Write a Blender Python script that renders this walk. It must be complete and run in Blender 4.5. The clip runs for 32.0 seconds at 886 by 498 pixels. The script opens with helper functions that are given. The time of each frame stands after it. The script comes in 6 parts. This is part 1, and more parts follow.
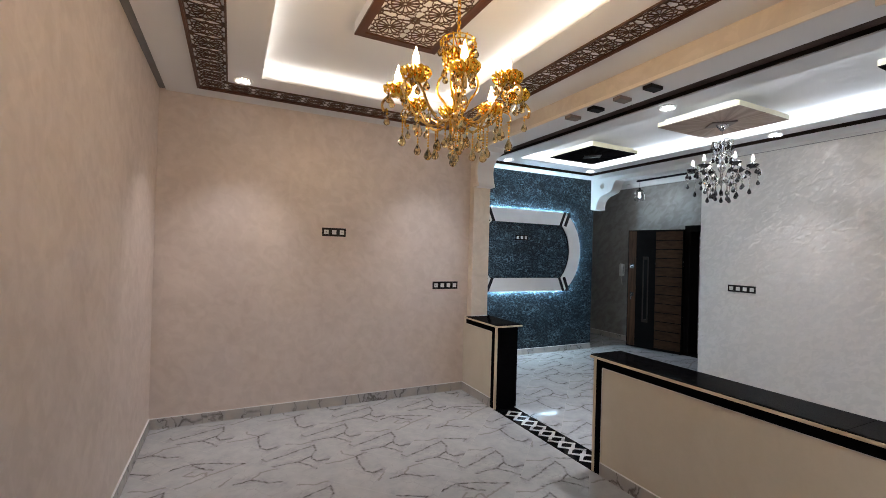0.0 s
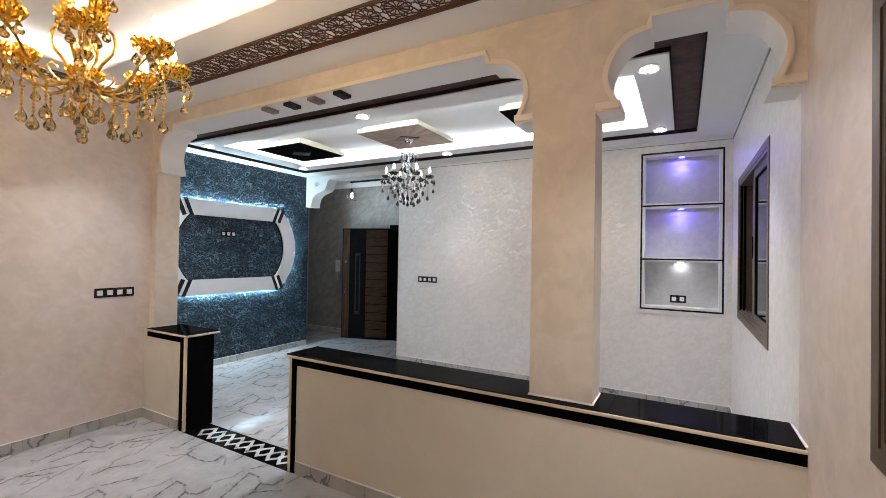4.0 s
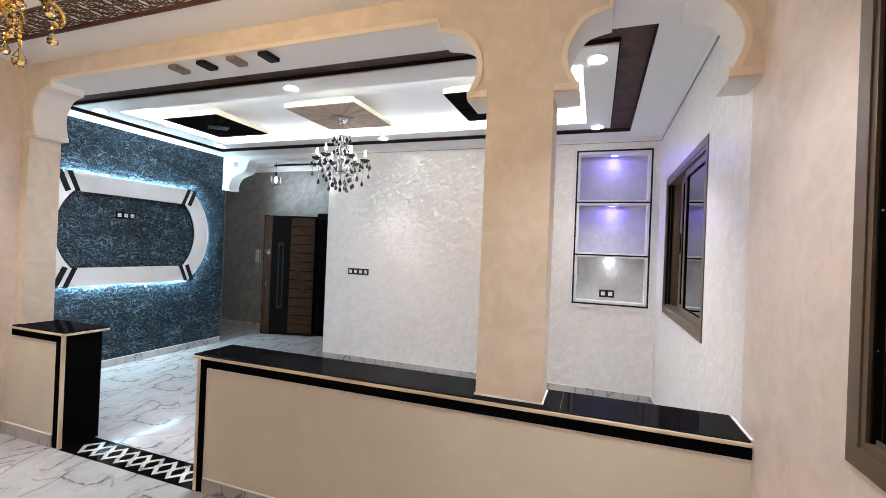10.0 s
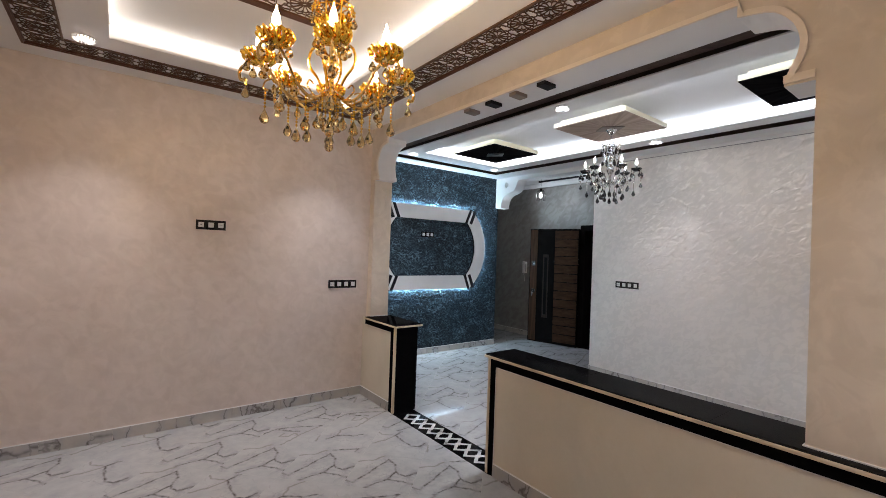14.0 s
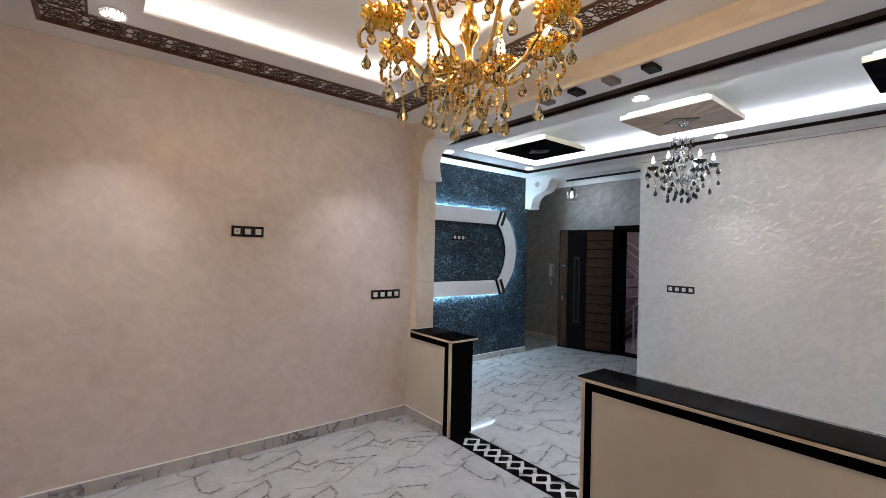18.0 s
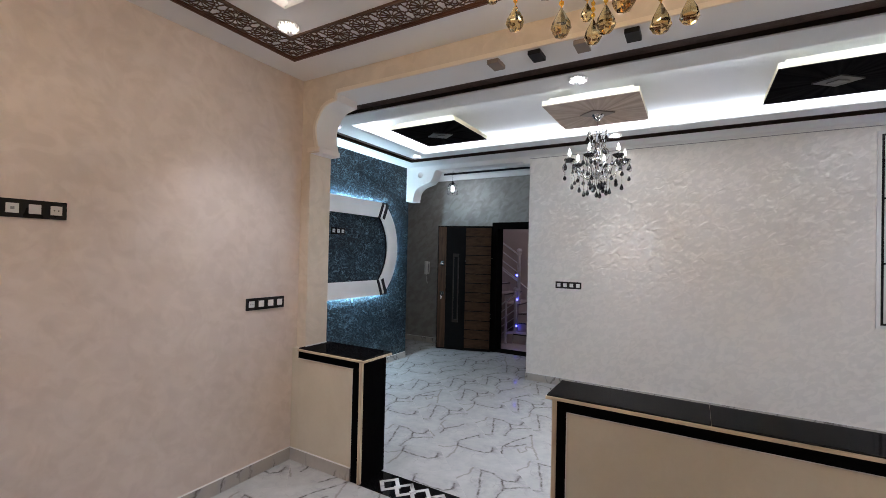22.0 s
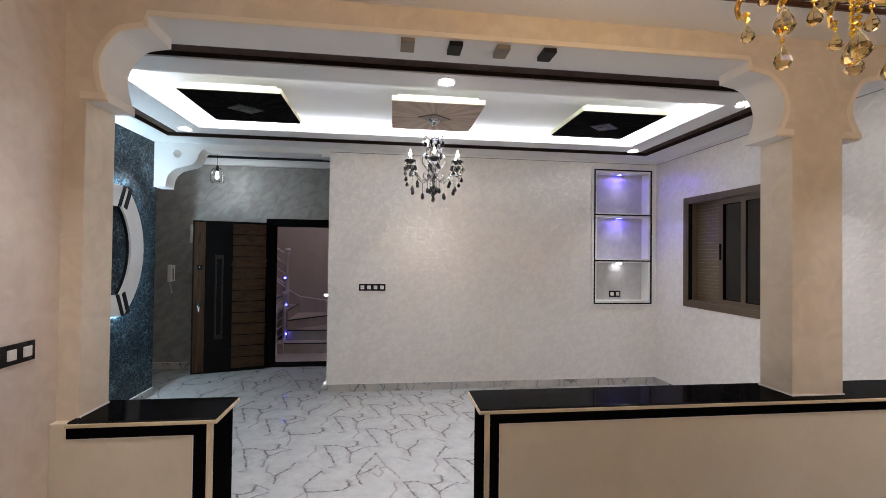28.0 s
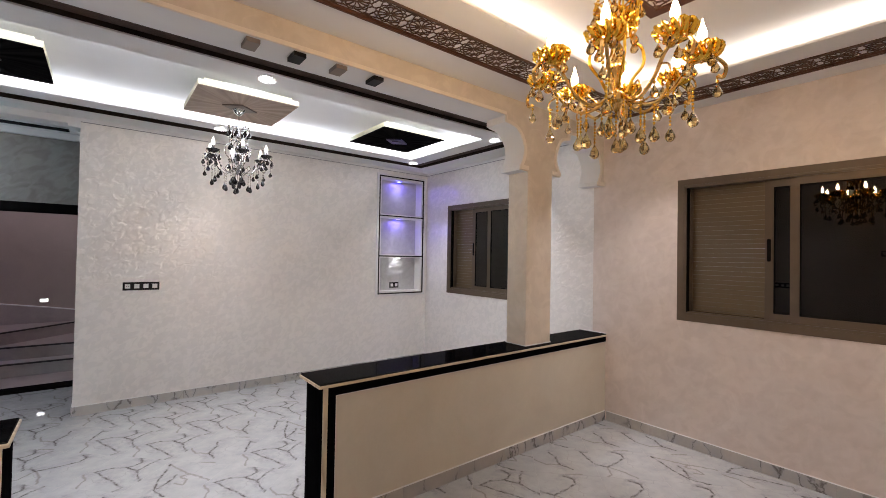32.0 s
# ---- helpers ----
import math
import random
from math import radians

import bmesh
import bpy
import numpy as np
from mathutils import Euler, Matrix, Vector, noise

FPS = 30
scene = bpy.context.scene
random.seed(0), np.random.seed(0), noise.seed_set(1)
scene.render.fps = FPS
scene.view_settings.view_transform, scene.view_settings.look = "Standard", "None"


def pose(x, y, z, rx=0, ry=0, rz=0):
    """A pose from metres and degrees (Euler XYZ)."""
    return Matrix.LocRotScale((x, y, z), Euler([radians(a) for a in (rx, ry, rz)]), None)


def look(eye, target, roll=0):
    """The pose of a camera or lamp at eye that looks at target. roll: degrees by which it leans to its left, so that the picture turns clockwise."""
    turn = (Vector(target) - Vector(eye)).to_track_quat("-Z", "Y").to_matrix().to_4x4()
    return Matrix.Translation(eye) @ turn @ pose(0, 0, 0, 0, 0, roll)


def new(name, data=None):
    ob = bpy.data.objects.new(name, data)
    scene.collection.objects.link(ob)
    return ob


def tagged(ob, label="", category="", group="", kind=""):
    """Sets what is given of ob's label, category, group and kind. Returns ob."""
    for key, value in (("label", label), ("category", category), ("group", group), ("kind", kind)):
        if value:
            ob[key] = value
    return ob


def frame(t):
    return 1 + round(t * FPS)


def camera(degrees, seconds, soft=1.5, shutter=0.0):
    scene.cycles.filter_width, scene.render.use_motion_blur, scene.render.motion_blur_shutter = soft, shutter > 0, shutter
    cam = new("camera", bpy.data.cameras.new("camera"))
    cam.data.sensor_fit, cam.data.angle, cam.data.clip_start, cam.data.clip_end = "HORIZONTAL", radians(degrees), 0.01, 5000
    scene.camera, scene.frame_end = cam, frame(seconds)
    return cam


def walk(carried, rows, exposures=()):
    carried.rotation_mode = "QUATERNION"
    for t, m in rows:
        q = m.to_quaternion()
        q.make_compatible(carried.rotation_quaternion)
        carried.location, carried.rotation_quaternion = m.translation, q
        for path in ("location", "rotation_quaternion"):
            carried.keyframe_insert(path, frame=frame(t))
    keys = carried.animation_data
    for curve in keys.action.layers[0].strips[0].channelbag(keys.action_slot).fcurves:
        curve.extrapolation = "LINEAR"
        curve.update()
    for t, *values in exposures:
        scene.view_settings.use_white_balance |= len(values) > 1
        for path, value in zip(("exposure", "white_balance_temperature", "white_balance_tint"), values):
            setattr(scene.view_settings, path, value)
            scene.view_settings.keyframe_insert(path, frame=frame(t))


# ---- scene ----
cam = camera(91.6, 32.0, soft=0.6)
PATH = [
    (0, (2.319, -2.427, 1.584), (0.524, -1.546, 1.597), 1.6),
    (0.5, (2.33, -2.405, 1.588), (0.602, -1.397, 1.603), 1.3),
    (1, (2.34, -2.374, 1.602), (0.695, -1.237, 1.62), 1.2),
    (1.5, (2.367, -2.347, 1.607), (0.811, -1.091, 1.628), 1.0),
    (2, (2.385, -2.318, 1.612), (0.922, -0.954, 1.635), 1.0),
    (2.5, (2.399, -2.297, 1.616), (1.03, -0.84, 1.64), 1.0),
    (3, (2.433, -2.273, 1.612), (1.188, -0.708, 1.636), 0.9),
    (3.5, (2.455, -2.239, 1.606), (1.351, -0.572, 1.63), 0.9),
    (5.5, (2.472, -2.18, 1.586), (1.899, -0.264, 1.613), 1.2),
    (6, (2.454, -2.157, 1.563), (2.071, -0.194, 1.591), 1.2),
    (6.5, (2.437, -2.14, 1.536), (2.25, -0.149, 1.565), 1.2),
    (7, (2.434, -2.117, 1.502), (2.34, -0.119, 1.532), 1.3),
    (7.5, (2.404, -2.115, 1.523), (2.347, -0.116, 1.551), 1.5),
    (8, (2.351, -2.113, 1.523), (2.304, -0.114, 1.549), 1.7),
    (8.5, (2.287, -2.136, 1.548), (2.232, -0.137, 1.573), 1.9),
    (9, (2.268, -2.132, 1.551), (2.036, -0.145, 1.571), 2.1),
    (9.5, (2.28, -2.071, 1.551), (1.836, -0.121, 1.566), 2.2),
    (10, (2.289, -2.043, 1.566), (1.618, -0.159, 1.574), 2.3),
    (10.5, (2.297, -2.035, 1.575), (1.416, -0.239, 1.578), 2.3),
    (11, (2.28, -2.042, 1.575), (1.228, -0.341, 1.577), 2.3),
    (11.5, (2.263, -2.055, 1.575), (1.085, -0.44, 1.578), 2.3),
    (12, (2.248, -2.088, 1.594), (0.973, -0.547, 1.598), 2.2),
    (12.5, (2.24, -2.115, 1.594), (0.88, -0.649, 1.6), 2.1),
    (13, (2.234, -2.151, 1.594), (0.786, -0.771, 1.601), 2.1),
    (13.5, (2.221, -2.164, 1.584), (0.687, -0.881, 1.591), 2.1),
    (14, (2.228, -2.179, 1.587), (0.638, -0.967, 1.599), 2.0),
    (14.5, (2.214, -2.204, 1.585), (0.595, -1.03, 1.598), 1.9),
    (15, (2.161, -2.296, 1.612), (0.537, -1.129, 1.628), 1.8),
    (15.5, (2.105, -2.386, 1.615), (0.483, -1.217, 1.637), 1.5),
    (17.5, (1.649, -2.41, 1.643), (0.03, -1.235, 1.66), 1.7),
    (18, (1.541, -2.405, 1.623), (-0.025, -1.161, 1.638), 1.3),
    (18.5, (1.469, -2.384, 1.604), (0.088, -0.937, 1.625), 0.8),
    (19, (1.406, -2.351, 1.581), (0.145, -0.799, 1.607), 0.6),
    (19.5, (1.3, -2.295, 1.579), (0.102, -0.693, 1.6), 0.8),
    (20, (1.164, -2.224, 1.593), (0.016, -0.587, 1.613), 1.1),
    (20.5, (0.999, -2.242, 1.596), (-0.102, -0.572, 1.615), 1.2),
    (21, (0.821, -2.288, 1.6), (-0.252, -0.601, 1.624), 1.5),
    (21.5, (0.709, -2.308, 1.604), (-0.34, -0.605, 1.626), 1.4),
    (22, (0.593, -2.271, 1.585), (-0.417, -0.544, 1.609), 1.3),
    (22.5, (0.412, -2.195, 1.588), (-0.547, -0.44, 1.612), 1.3),
    (23, (0.248, -2.165, 1.587), (-0.663, -0.385, 1.609), 1.4),
    (23.5, (0.126, -2.188, 1.585), (-0.762, -0.396, 1.608), 1.5),
    (23.8, (0.053, -2.223, 1.583), (-0.79, -0.409, 1.613), 1.2),
    (24, (0.011, -2.23, 1.582), (-0.764, -0.386, 1.61), 1.2),
    (24.5, (-0.08, -2.204, 1.59), (-0.708, -0.305, 1.616), 1.1),
    (26.5, (-0.365, -2.022, 1.599), (-0.621, -0.038, 1.622), 0.9),
    (27, (-0.439, -2.056, 1.622), (-0.58, -0.061, 1.647), 0.9),
    (27.5, (-0.509, -2.111, 1.625), (-0.46, -0.111, 1.651), 0.8),
    (28, (-0.54, -2.147, 1.632), (-0.296, -0.162, 1.661), 0.7),
    (28.5, (-0.582, -2.188, 1.616), (-0.23, -0.219, 1.645), 0.7),
    (29, (-0.643, -2.261, 1.595), (-0.16, -0.32, 1.623), 0.7),
    (29.5, (-0.728, -2.301, 1.591), (-0.046, -0.421, 1.622), 0.7),
    (30, (-0.843, -2.32, 1.591), (-0.065, -0.478, 1.627), 0.9),
    (30.5, (-0.974, -2.356, 1.597), (-0.064, -0.575, 1.634), 0.9),
    (31, (-1.074, -2.375, 1.619), (0.025, -0.705, 1.655), 0.9),
    (31.5, (-1.081, -2.384, 1.617), (0.106, -0.775, 1.65), 0.9),
    (32, (-1.069, -2.366, 1.607), (0.17, -0.797, 1.638), 1.0),
]
EXPOSURE = [(0.0, 0.02, 6350, 11), (3.0, 0.04, 6500, 11), (3.5, 0.17, 6500, 11), (5.5, 0.92, 6500, 12), (6.0, 0.96, 6550, 12), (7.0, 1.02, 6600, 13),
            (8.0, 1.01, 6550, 12), (9.0, 0.91, 6450, 11), (10.0, 0.80, 6450, 11), (11.0, 0.12, 6550, 13), (12.0, 0.08, 6600, 14), (13.0, 0.08, 6600, 14), (15.0, 0.05, 6300, 12),
            (18.0, 0.1, 6250, 12), (22.0, 0.12, 6350, 12), (24.0, 0.12, 6450, 12), (27.0, 0.12, 6750, 12), (28.0, 0.14, 6750, 13), (29.0, 0.18, 6650, 14), (30.0, 0.22, 6600, 15),
            (31.0, 0.25, 6700, 15), (32.0, 0.22, 6700, 15)]
walk(cam, [(t, look(eye, target, roll)) for t, eye, target, roll in PATH], exposures=EXPOSURE)

# ---- world and lights ----
world = bpy.data.worlds.new("world")
scene.world = world
world.use_nodes = True
wn = world.node_tree.nodes["Background"]
wn.inputs["Color"].default_value = (0.75, 0.85, 1.0, 1)
wn.inputs["Strength"].default_value = 1.0

# plan, in metres: the near salon lies at y < 0, the far one beyond the arches
XL, XR, YB = -2.06, 2.905, -3.02
YE = -2.967                                    # the near ceiling stops short of the back wall
XB, YW, YH = -3.21, 3.09, 4.31
ZN, ZF = 2.908, 2.88
Y0, Y1 = 0.055, 0.27
COOL = (0.84, 0.92, 1.0)
LOW, ROSE_X, GOLD_X, GOLD_Y, SILV_X, SILV_Y = 0.855, 0.45, 0.48, -1.472, -0.164, 1.682


def area(name, m, sx, sy, power, color):
    la = bpy.data.lights.new(name, "AREA")
    la.shape, la.size, la.size_y, la.energy, la.color = "RECTANGLE", sx, sy, power, color
    ob = new(name, la)
    ob.matrix_world = m
    return ob


def cove_lamps(x0, x1, y0, y1, z, watts, color):
    """LED strips that lie on the rim of a ceiling recess and shine up and inwards."""
    per = watts / (2 * (x1 - x0) + 2 * (y1 - y0))
    mx, my, d = (x0 + x1) / 2, (y0 + y1) / 2, 0.05
    for eye, to, long in (((mx, y0 - d, z), (0, 0.12, 1), x1 - x0), ((mx, y1 + d, z), (0, -0.12, 1), x1 - x0)):
        m = look(eye, Vector(eye) + Vector(to))
        area("cove_led", m, long, 0.02, per * long, color)
    for eye, to, long in (((x0 - d, my, z), (0.12, 0, 1), y1 - y0), ((x1 + d, my, z), (-0.12, 0, 1), y1 - y0)):
        m = look(eye, Vector(eye) + Vector(to)) @ pose(0, 0, 0, 0, 0, 0)
        area("cove_led", m, long, 0.02, per * long, color)


COVE_N = (-1.365, 2.21, -2.25, -0.70)
COVE_F = (-2.46, 2.15, 1.04, 2.42)
cove_lamps(*COVE_N, ZN + 0.034, 10, (1.0, 0.90, 0.78))
cove_lamps(*COVE_F, ZF + 0.026, 64, COOL)


def spot(x, y, z, watts, color, wide=110, blend=0.8, soft=0.03):
    la = bpy.data.lights.new("niche_lamp", "SPOT")
    la.energy, la.color, la.spot_size, la.spot_blend, la.shadow_soft_size = watts, color, radians(wide), blend, soft
    new("niche_lamp", la).location = (x, y, z)


def lens_lamp(x, y, z, watts, color):
    """The light of one downlight: a small disc that faces the floor."""
    la = bpy.data.lights.new("downlight_lamp", "AREA")
    la.shape, la.size, la.energy, la.color = "DISK", 0.12, watts, color
    la.spread = radians(82)
    new("downlight_lamp", la).location = (x, y, z)
    lb = bpy.data.lights.new("downlight_bulb", "POINT")
    lb.energy, lb.color, lb.shadow_soft_size = 0.4, color, 0.003
    new("downlight_bulb", lb).location = (x, y, z + 0.014)


SPOTS_F = [(-0.157, 0.895), (-0.148, 2.525), (-2.6, 2.45), (2.25, 2.54), (2.25, 0.965), (-2.6, 0.95)]
SPOTS_N = [(-1.47, -2.38), (-1.49, -0.57), (2.33, -0.57), (2.33, -2.38)]
for sx, sy in SPOTS_F:
    lens_lamp(sx, sy, ZF - 0.034, (8.6 if sy < 2 else 3.6) * (0.55 if sx < -2 else 1.0), (0.97, 0.96, 0.98))
for sx, sy in SPOTS_N:
    lens_lamp(sx, sy, ZN - 0.034, 4.8, (0.98, 0.94, 0.95))

# ---- materials ----


def rgb(r, g, b):
    return (r, g, b, 1)


class Mat:
    """A node material: a Principled shader and a few helpers to feed it."""

    def __init__(self, name, rough=0.5, metal=0.0, base=(0.5, 0.5, 0.5)):
        self.m = bpy.data.materials.new(name)
        self.m.use_nodes = True
        self.t = self.m.node_tree
        self.p = self.t.nodes["Principled BSDF"]
        self.p.inputs["Roughness"].default_value = rough
        self.p.inputs["Metallic"].default_value = metal
        self.p.inputs["Base Color"].default_value = rgb(*base)

    def node(self, kind, **inputs):
        n = self.t.nodes.new(kind)
        for k, v in inputs.items():
            n.inputs[k.replace("_", " ")].default_value = v
        return n

    def link(self, a, b):
        self.t.links.new(a, b)

    def place(self, scale=(1, 1, 1), turn=0.0, local=False):
        """World (or the object's own) coordinates, scaled."""
        src = self.node("ShaderNodeTexCoord").outputs["Object"] if local else self.node("ShaderNodeNewGeometry").outputs["Position"]
        mp = self.node("ShaderNodeMapping")
        mp.inputs["Scale"].default_value = scale
        mp.inputs["Rotation"].default_value = (0, 0, turn)
        self.link(src, mp.inputs["Vector"])
        return mp.outputs["Vector"]

    def noise(self, vec, scale, detail=4, rough=0.55, distort=0.0):
        n = self.node("ShaderNodeTexNoise", Scale=scale, Detail=detail, Roughness=rough, Distortion=distort)
        self.link(vec, n.inputs["Vector"])
        return n.outputs["Fac"]

    def ramp(self, fac, *stops):
        r = self.node("ShaderNodeValToRGB")
        r.color_ramp.elements[0].position, r.color_ramp.elements[0].color = stops[0][0], rgb(*stops[0][1])
        r.color_ramp.elements[1].position, r.color_ramp.elements[1].color = stops[-1][0], rgb(*stops[-1][1])
        for pos, col in stops[1:-1]:
            e = r.color_ramp.elements.new(pos)
            e.color = rgb(*col)
        self.link(fac, r.inputs["Fac"])
        return r.outputs["Color"]

    def mix(self, fac, a, b, blend="MIX"):
        n = self.node("ShaderNodeMix")
        n.data_type, n.blend_type = "RGBA", blend
        for sock, v in ((n.inputs["Factor"], fac), (n.inputs["A"], a), (n.inputs["B"], b)):
            if isinstance(v, bpy.types.NodeSocket):
                self.link(v, sock)
            else:
                sock.default_value = v if isinstance(v, float) else rgb(*v)
        return n.outputs["Result"]

    def bump(self, height, strength, distance=0.01):
        b = self.node("ShaderNodeBump", Strength=strength, Distance=distance)
        self.link(height, b.inputs["Height"])
        self.link(b.outputs["Normal"], self.p.inputs["Normal"])

    def color(self, sock):
        self.link(sock, self.p.inputs["Base Color"])

    def rough(self, fac, lo, hi):
        n = self.node("ShaderNodeMapRange")
        n.inputs["To Min"].default_value, n.inputs["To Max"].default_value = lo, hi
        self.link(fac, n.inputs["Value"])
        self.link(n.outputs["Result"], self.p.inputs["Roughness"])

    def glow(self, color, strength):
        self.p.inputs["Emission Color"].default_value = rgb(*color)
        self.p.inputs["Emission Strength"].default_value = strength
        return self.m


def plain(name, base, rough, metal=0.0, vary=0.12, scale=6.0, bump=0.05, fine=120.0, gloss=0.5):
    """Paint, metal or plastic with slight changes of tone and a fine grain."""
    k = Mat(name, rough, metal, base)
    k.p.inputs["Specular IOR Level"].default_value = gloss
    v = k.place()
    n = k.noise(v, scale, 5)
    lo, hi = tuple(c * (1 - vary) for c in base), tuple(min(1, c * (1 + vary)) for c in base)
    k.color(k.ramp(n, (0.3, lo), (0.7, hi)))
    k.rough(n, max(0.02, rough - 0.06), min(1, rough + 0.06))
    k.bump(k.noise(v, fine, 3), bump, 0.002)
    return k.m


def stucco(name, lo, hi, rough, cloud=1.6, bump=0.12, sheen=26.0, metal=0.0, gloss=0.5):
    """Polished lime plaster: clouds of two tones and shallow trowel marks."""
    k = Mat(name, rough, metal)
    k.p.inputs["Specular IOR Level"].default_value = gloss
    v = k.place()
    c = k.noise(v, cloud, 6, 0.62, 0.6)
    t = k.noise(v, sheen, 3, 0.5, 1.4)
    col = k.ramp(c, (0.32, lo), (0.68, hi))
    k.color(k.mix(0.18, col, k.ramp(t, (0.35, lo), (0.65, hi))))
    k.rough(t, rough - 0.10, rough + 0.12)
    k.bump(t, bump, 0.004)
    return k.m


def pearl(name, dark, light, gleam, few, many, dab=(15, 15, 27), relief=0.9, rough=0.34, cloud=1.3, mottle=1.0, dent=0.0):
    """Pearl plaster: an even ground under slanting dabs of a gleaming glaze."""
    k = Mat(name, 0.6)
    v = k.place()
    big = k.noise(v, cloud, 5, 0.6, 0.5)
    turn = k.node("ShaderNodeMapping")
    turn.inputs["Rotation"].default_value = (0.55, 0.6, 0.0)
    k.link(v, turn.inputs["Vector"])
    long = k.node("ShaderNodeMapping")
    long.inputs["Scale"].default_value = dab
    k.link(turn.outputs["Vector"], long.inputs["Vector"])
    dabs = k.noise(long.outputs["Vector"], 1.0, 1 if dent else 2, 0.4, 0.7)
    patch = k.noise(long.outputs["Vector"], 1.15, 2, 0.4, 0.9) if dent else dabs
    wide = k.noise(v, 5.0, 4, 0.6, 1.6)
    ground = k.ramp(big, (0.3, dark), (0.7, light))
    edge = k.ramp(wide, (0.44, tuple(c * 0.93 for c in dark)), (0.50, dark), (0.56, light))
    tone = k.mix(0.4 * mottle, ground, edge)
    k.color(k.mix(0.16 * mottle, tone, k.ramp(patch, (0.42, dark), (0.58, light))))
    grain = k.noise(v, 70.0, 3)
    if dent:
        k.bump(dabs, dent, 0.02)
    else:
        k.bump(grain, 0.10, 0.003)
    g = k.node("ShaderNodeBsdfGlossy", Color=rgb(*gleam), Roughness=rough)
    b = k.node("ShaderNodeBump", Strength=relief, Distance=0.02)
    k.link(dabs, b.inputs["Height"])
    k.link(b.outputs["Normal"], g.inputs["Normal"])
    r = k.node("ShaderNodeMapRange")
    for key, val in (("From Min", 0.44 if dent else 0.38), ("From Max", 0.56 if dent else 0.62), ("To Min", few), ("To Max", many)):
        r.inputs[key].default_value = val
    k.link(patch, r.inputs["Value"])
    m = k.node("ShaderNodeMixShader")
    k.link(r.outputs["Result"], m.inputs[0])
    k.link(k.p.outputs[0], m.inputs[1])
    k.link(g.outputs[0], m.inputs[2])
    k.link(m.outputs[0], k.t.nodes["Material Output"].inputs["Surface"])
    return k.m


M_WALL = pearl("beige_plaster", (0.615, 0.525, 0.465), (0.76, 0.675, 0.615), (0.92, 0.84, 0.80), 0.18, 0.32, (9, 9, 14), 0.22, 0.52, 2.2, 0.7)
M_ARCH = pearl("cream_plaster", (0.66, 0.58, 0.48), (0.79, 0.71, 0.605), (0.86, 0.77, 0.67), 0.05, 0.14, (8, 8, 12), 0.40, 0.50, 3.0, 0.8)
M_PANEL = stucco("cream_panel_plaster", (0.64, 0.585, 0.475), (0.72, 0.665, 0.555), 0.5, 2.0, 0.04)
M_CEIL = plain("white_ceiling_paint", (0.80, 0.80, 0.80), 0.75, 0, 0.02, 2.0, 0.03)


def blue_plaster():
    """Dark blue plaster under a crust of pale, curling ridges."""
    k = Mat("blue_plaster", 0.5)
    v = k.place((1, 1, 1.6))
    cloud = k.noise(v, 1.8, 5, 0.6, 0.5)
    crust = k.noise(v, 9.0, 1, 0.5, 1.6)
    fine = k.noise(v, 17.0, 1, 0.5, 1.4)
    base = k.ramp(cloud, (0.3, (0.0025, 0.006, 0.011)), (0.7, (0.008, 0.020, 0.034)))
    line = k.ramp(crust, (0.462, (0, 0, 0)), (0.488, (1, 1, 1)), (0.512, (1, 1, 1)), (0.538, (0, 0, 0)))
    line2 = k.ramp(fine, (0.46, (0, 0, 0)), (0.50, (0.6, 0.6, 0.6)), (0.54, (0, 0, 0)))
    some = k.ramp(k.noise(v, 4.0, 3), (0.38, (0.35, 0.35, 0.35)), (0.60, (1.0, 1.0, 1.0)))
    both = k.mix(1.0, line, line2, "LIGHTEN")
    k.color(k.mix(k.mix(1.0, both, some, "MULTIPLY"), base, (0.13, 0.21, 0.265)))
    k.p.inputs["Specular IOR Level"].default_value = 0.3
    k.rough(crust, 0.60, 0.30)
    k.bump(k.mix(0.3, crust, fine), 0.9, 0.016)
    return k.m


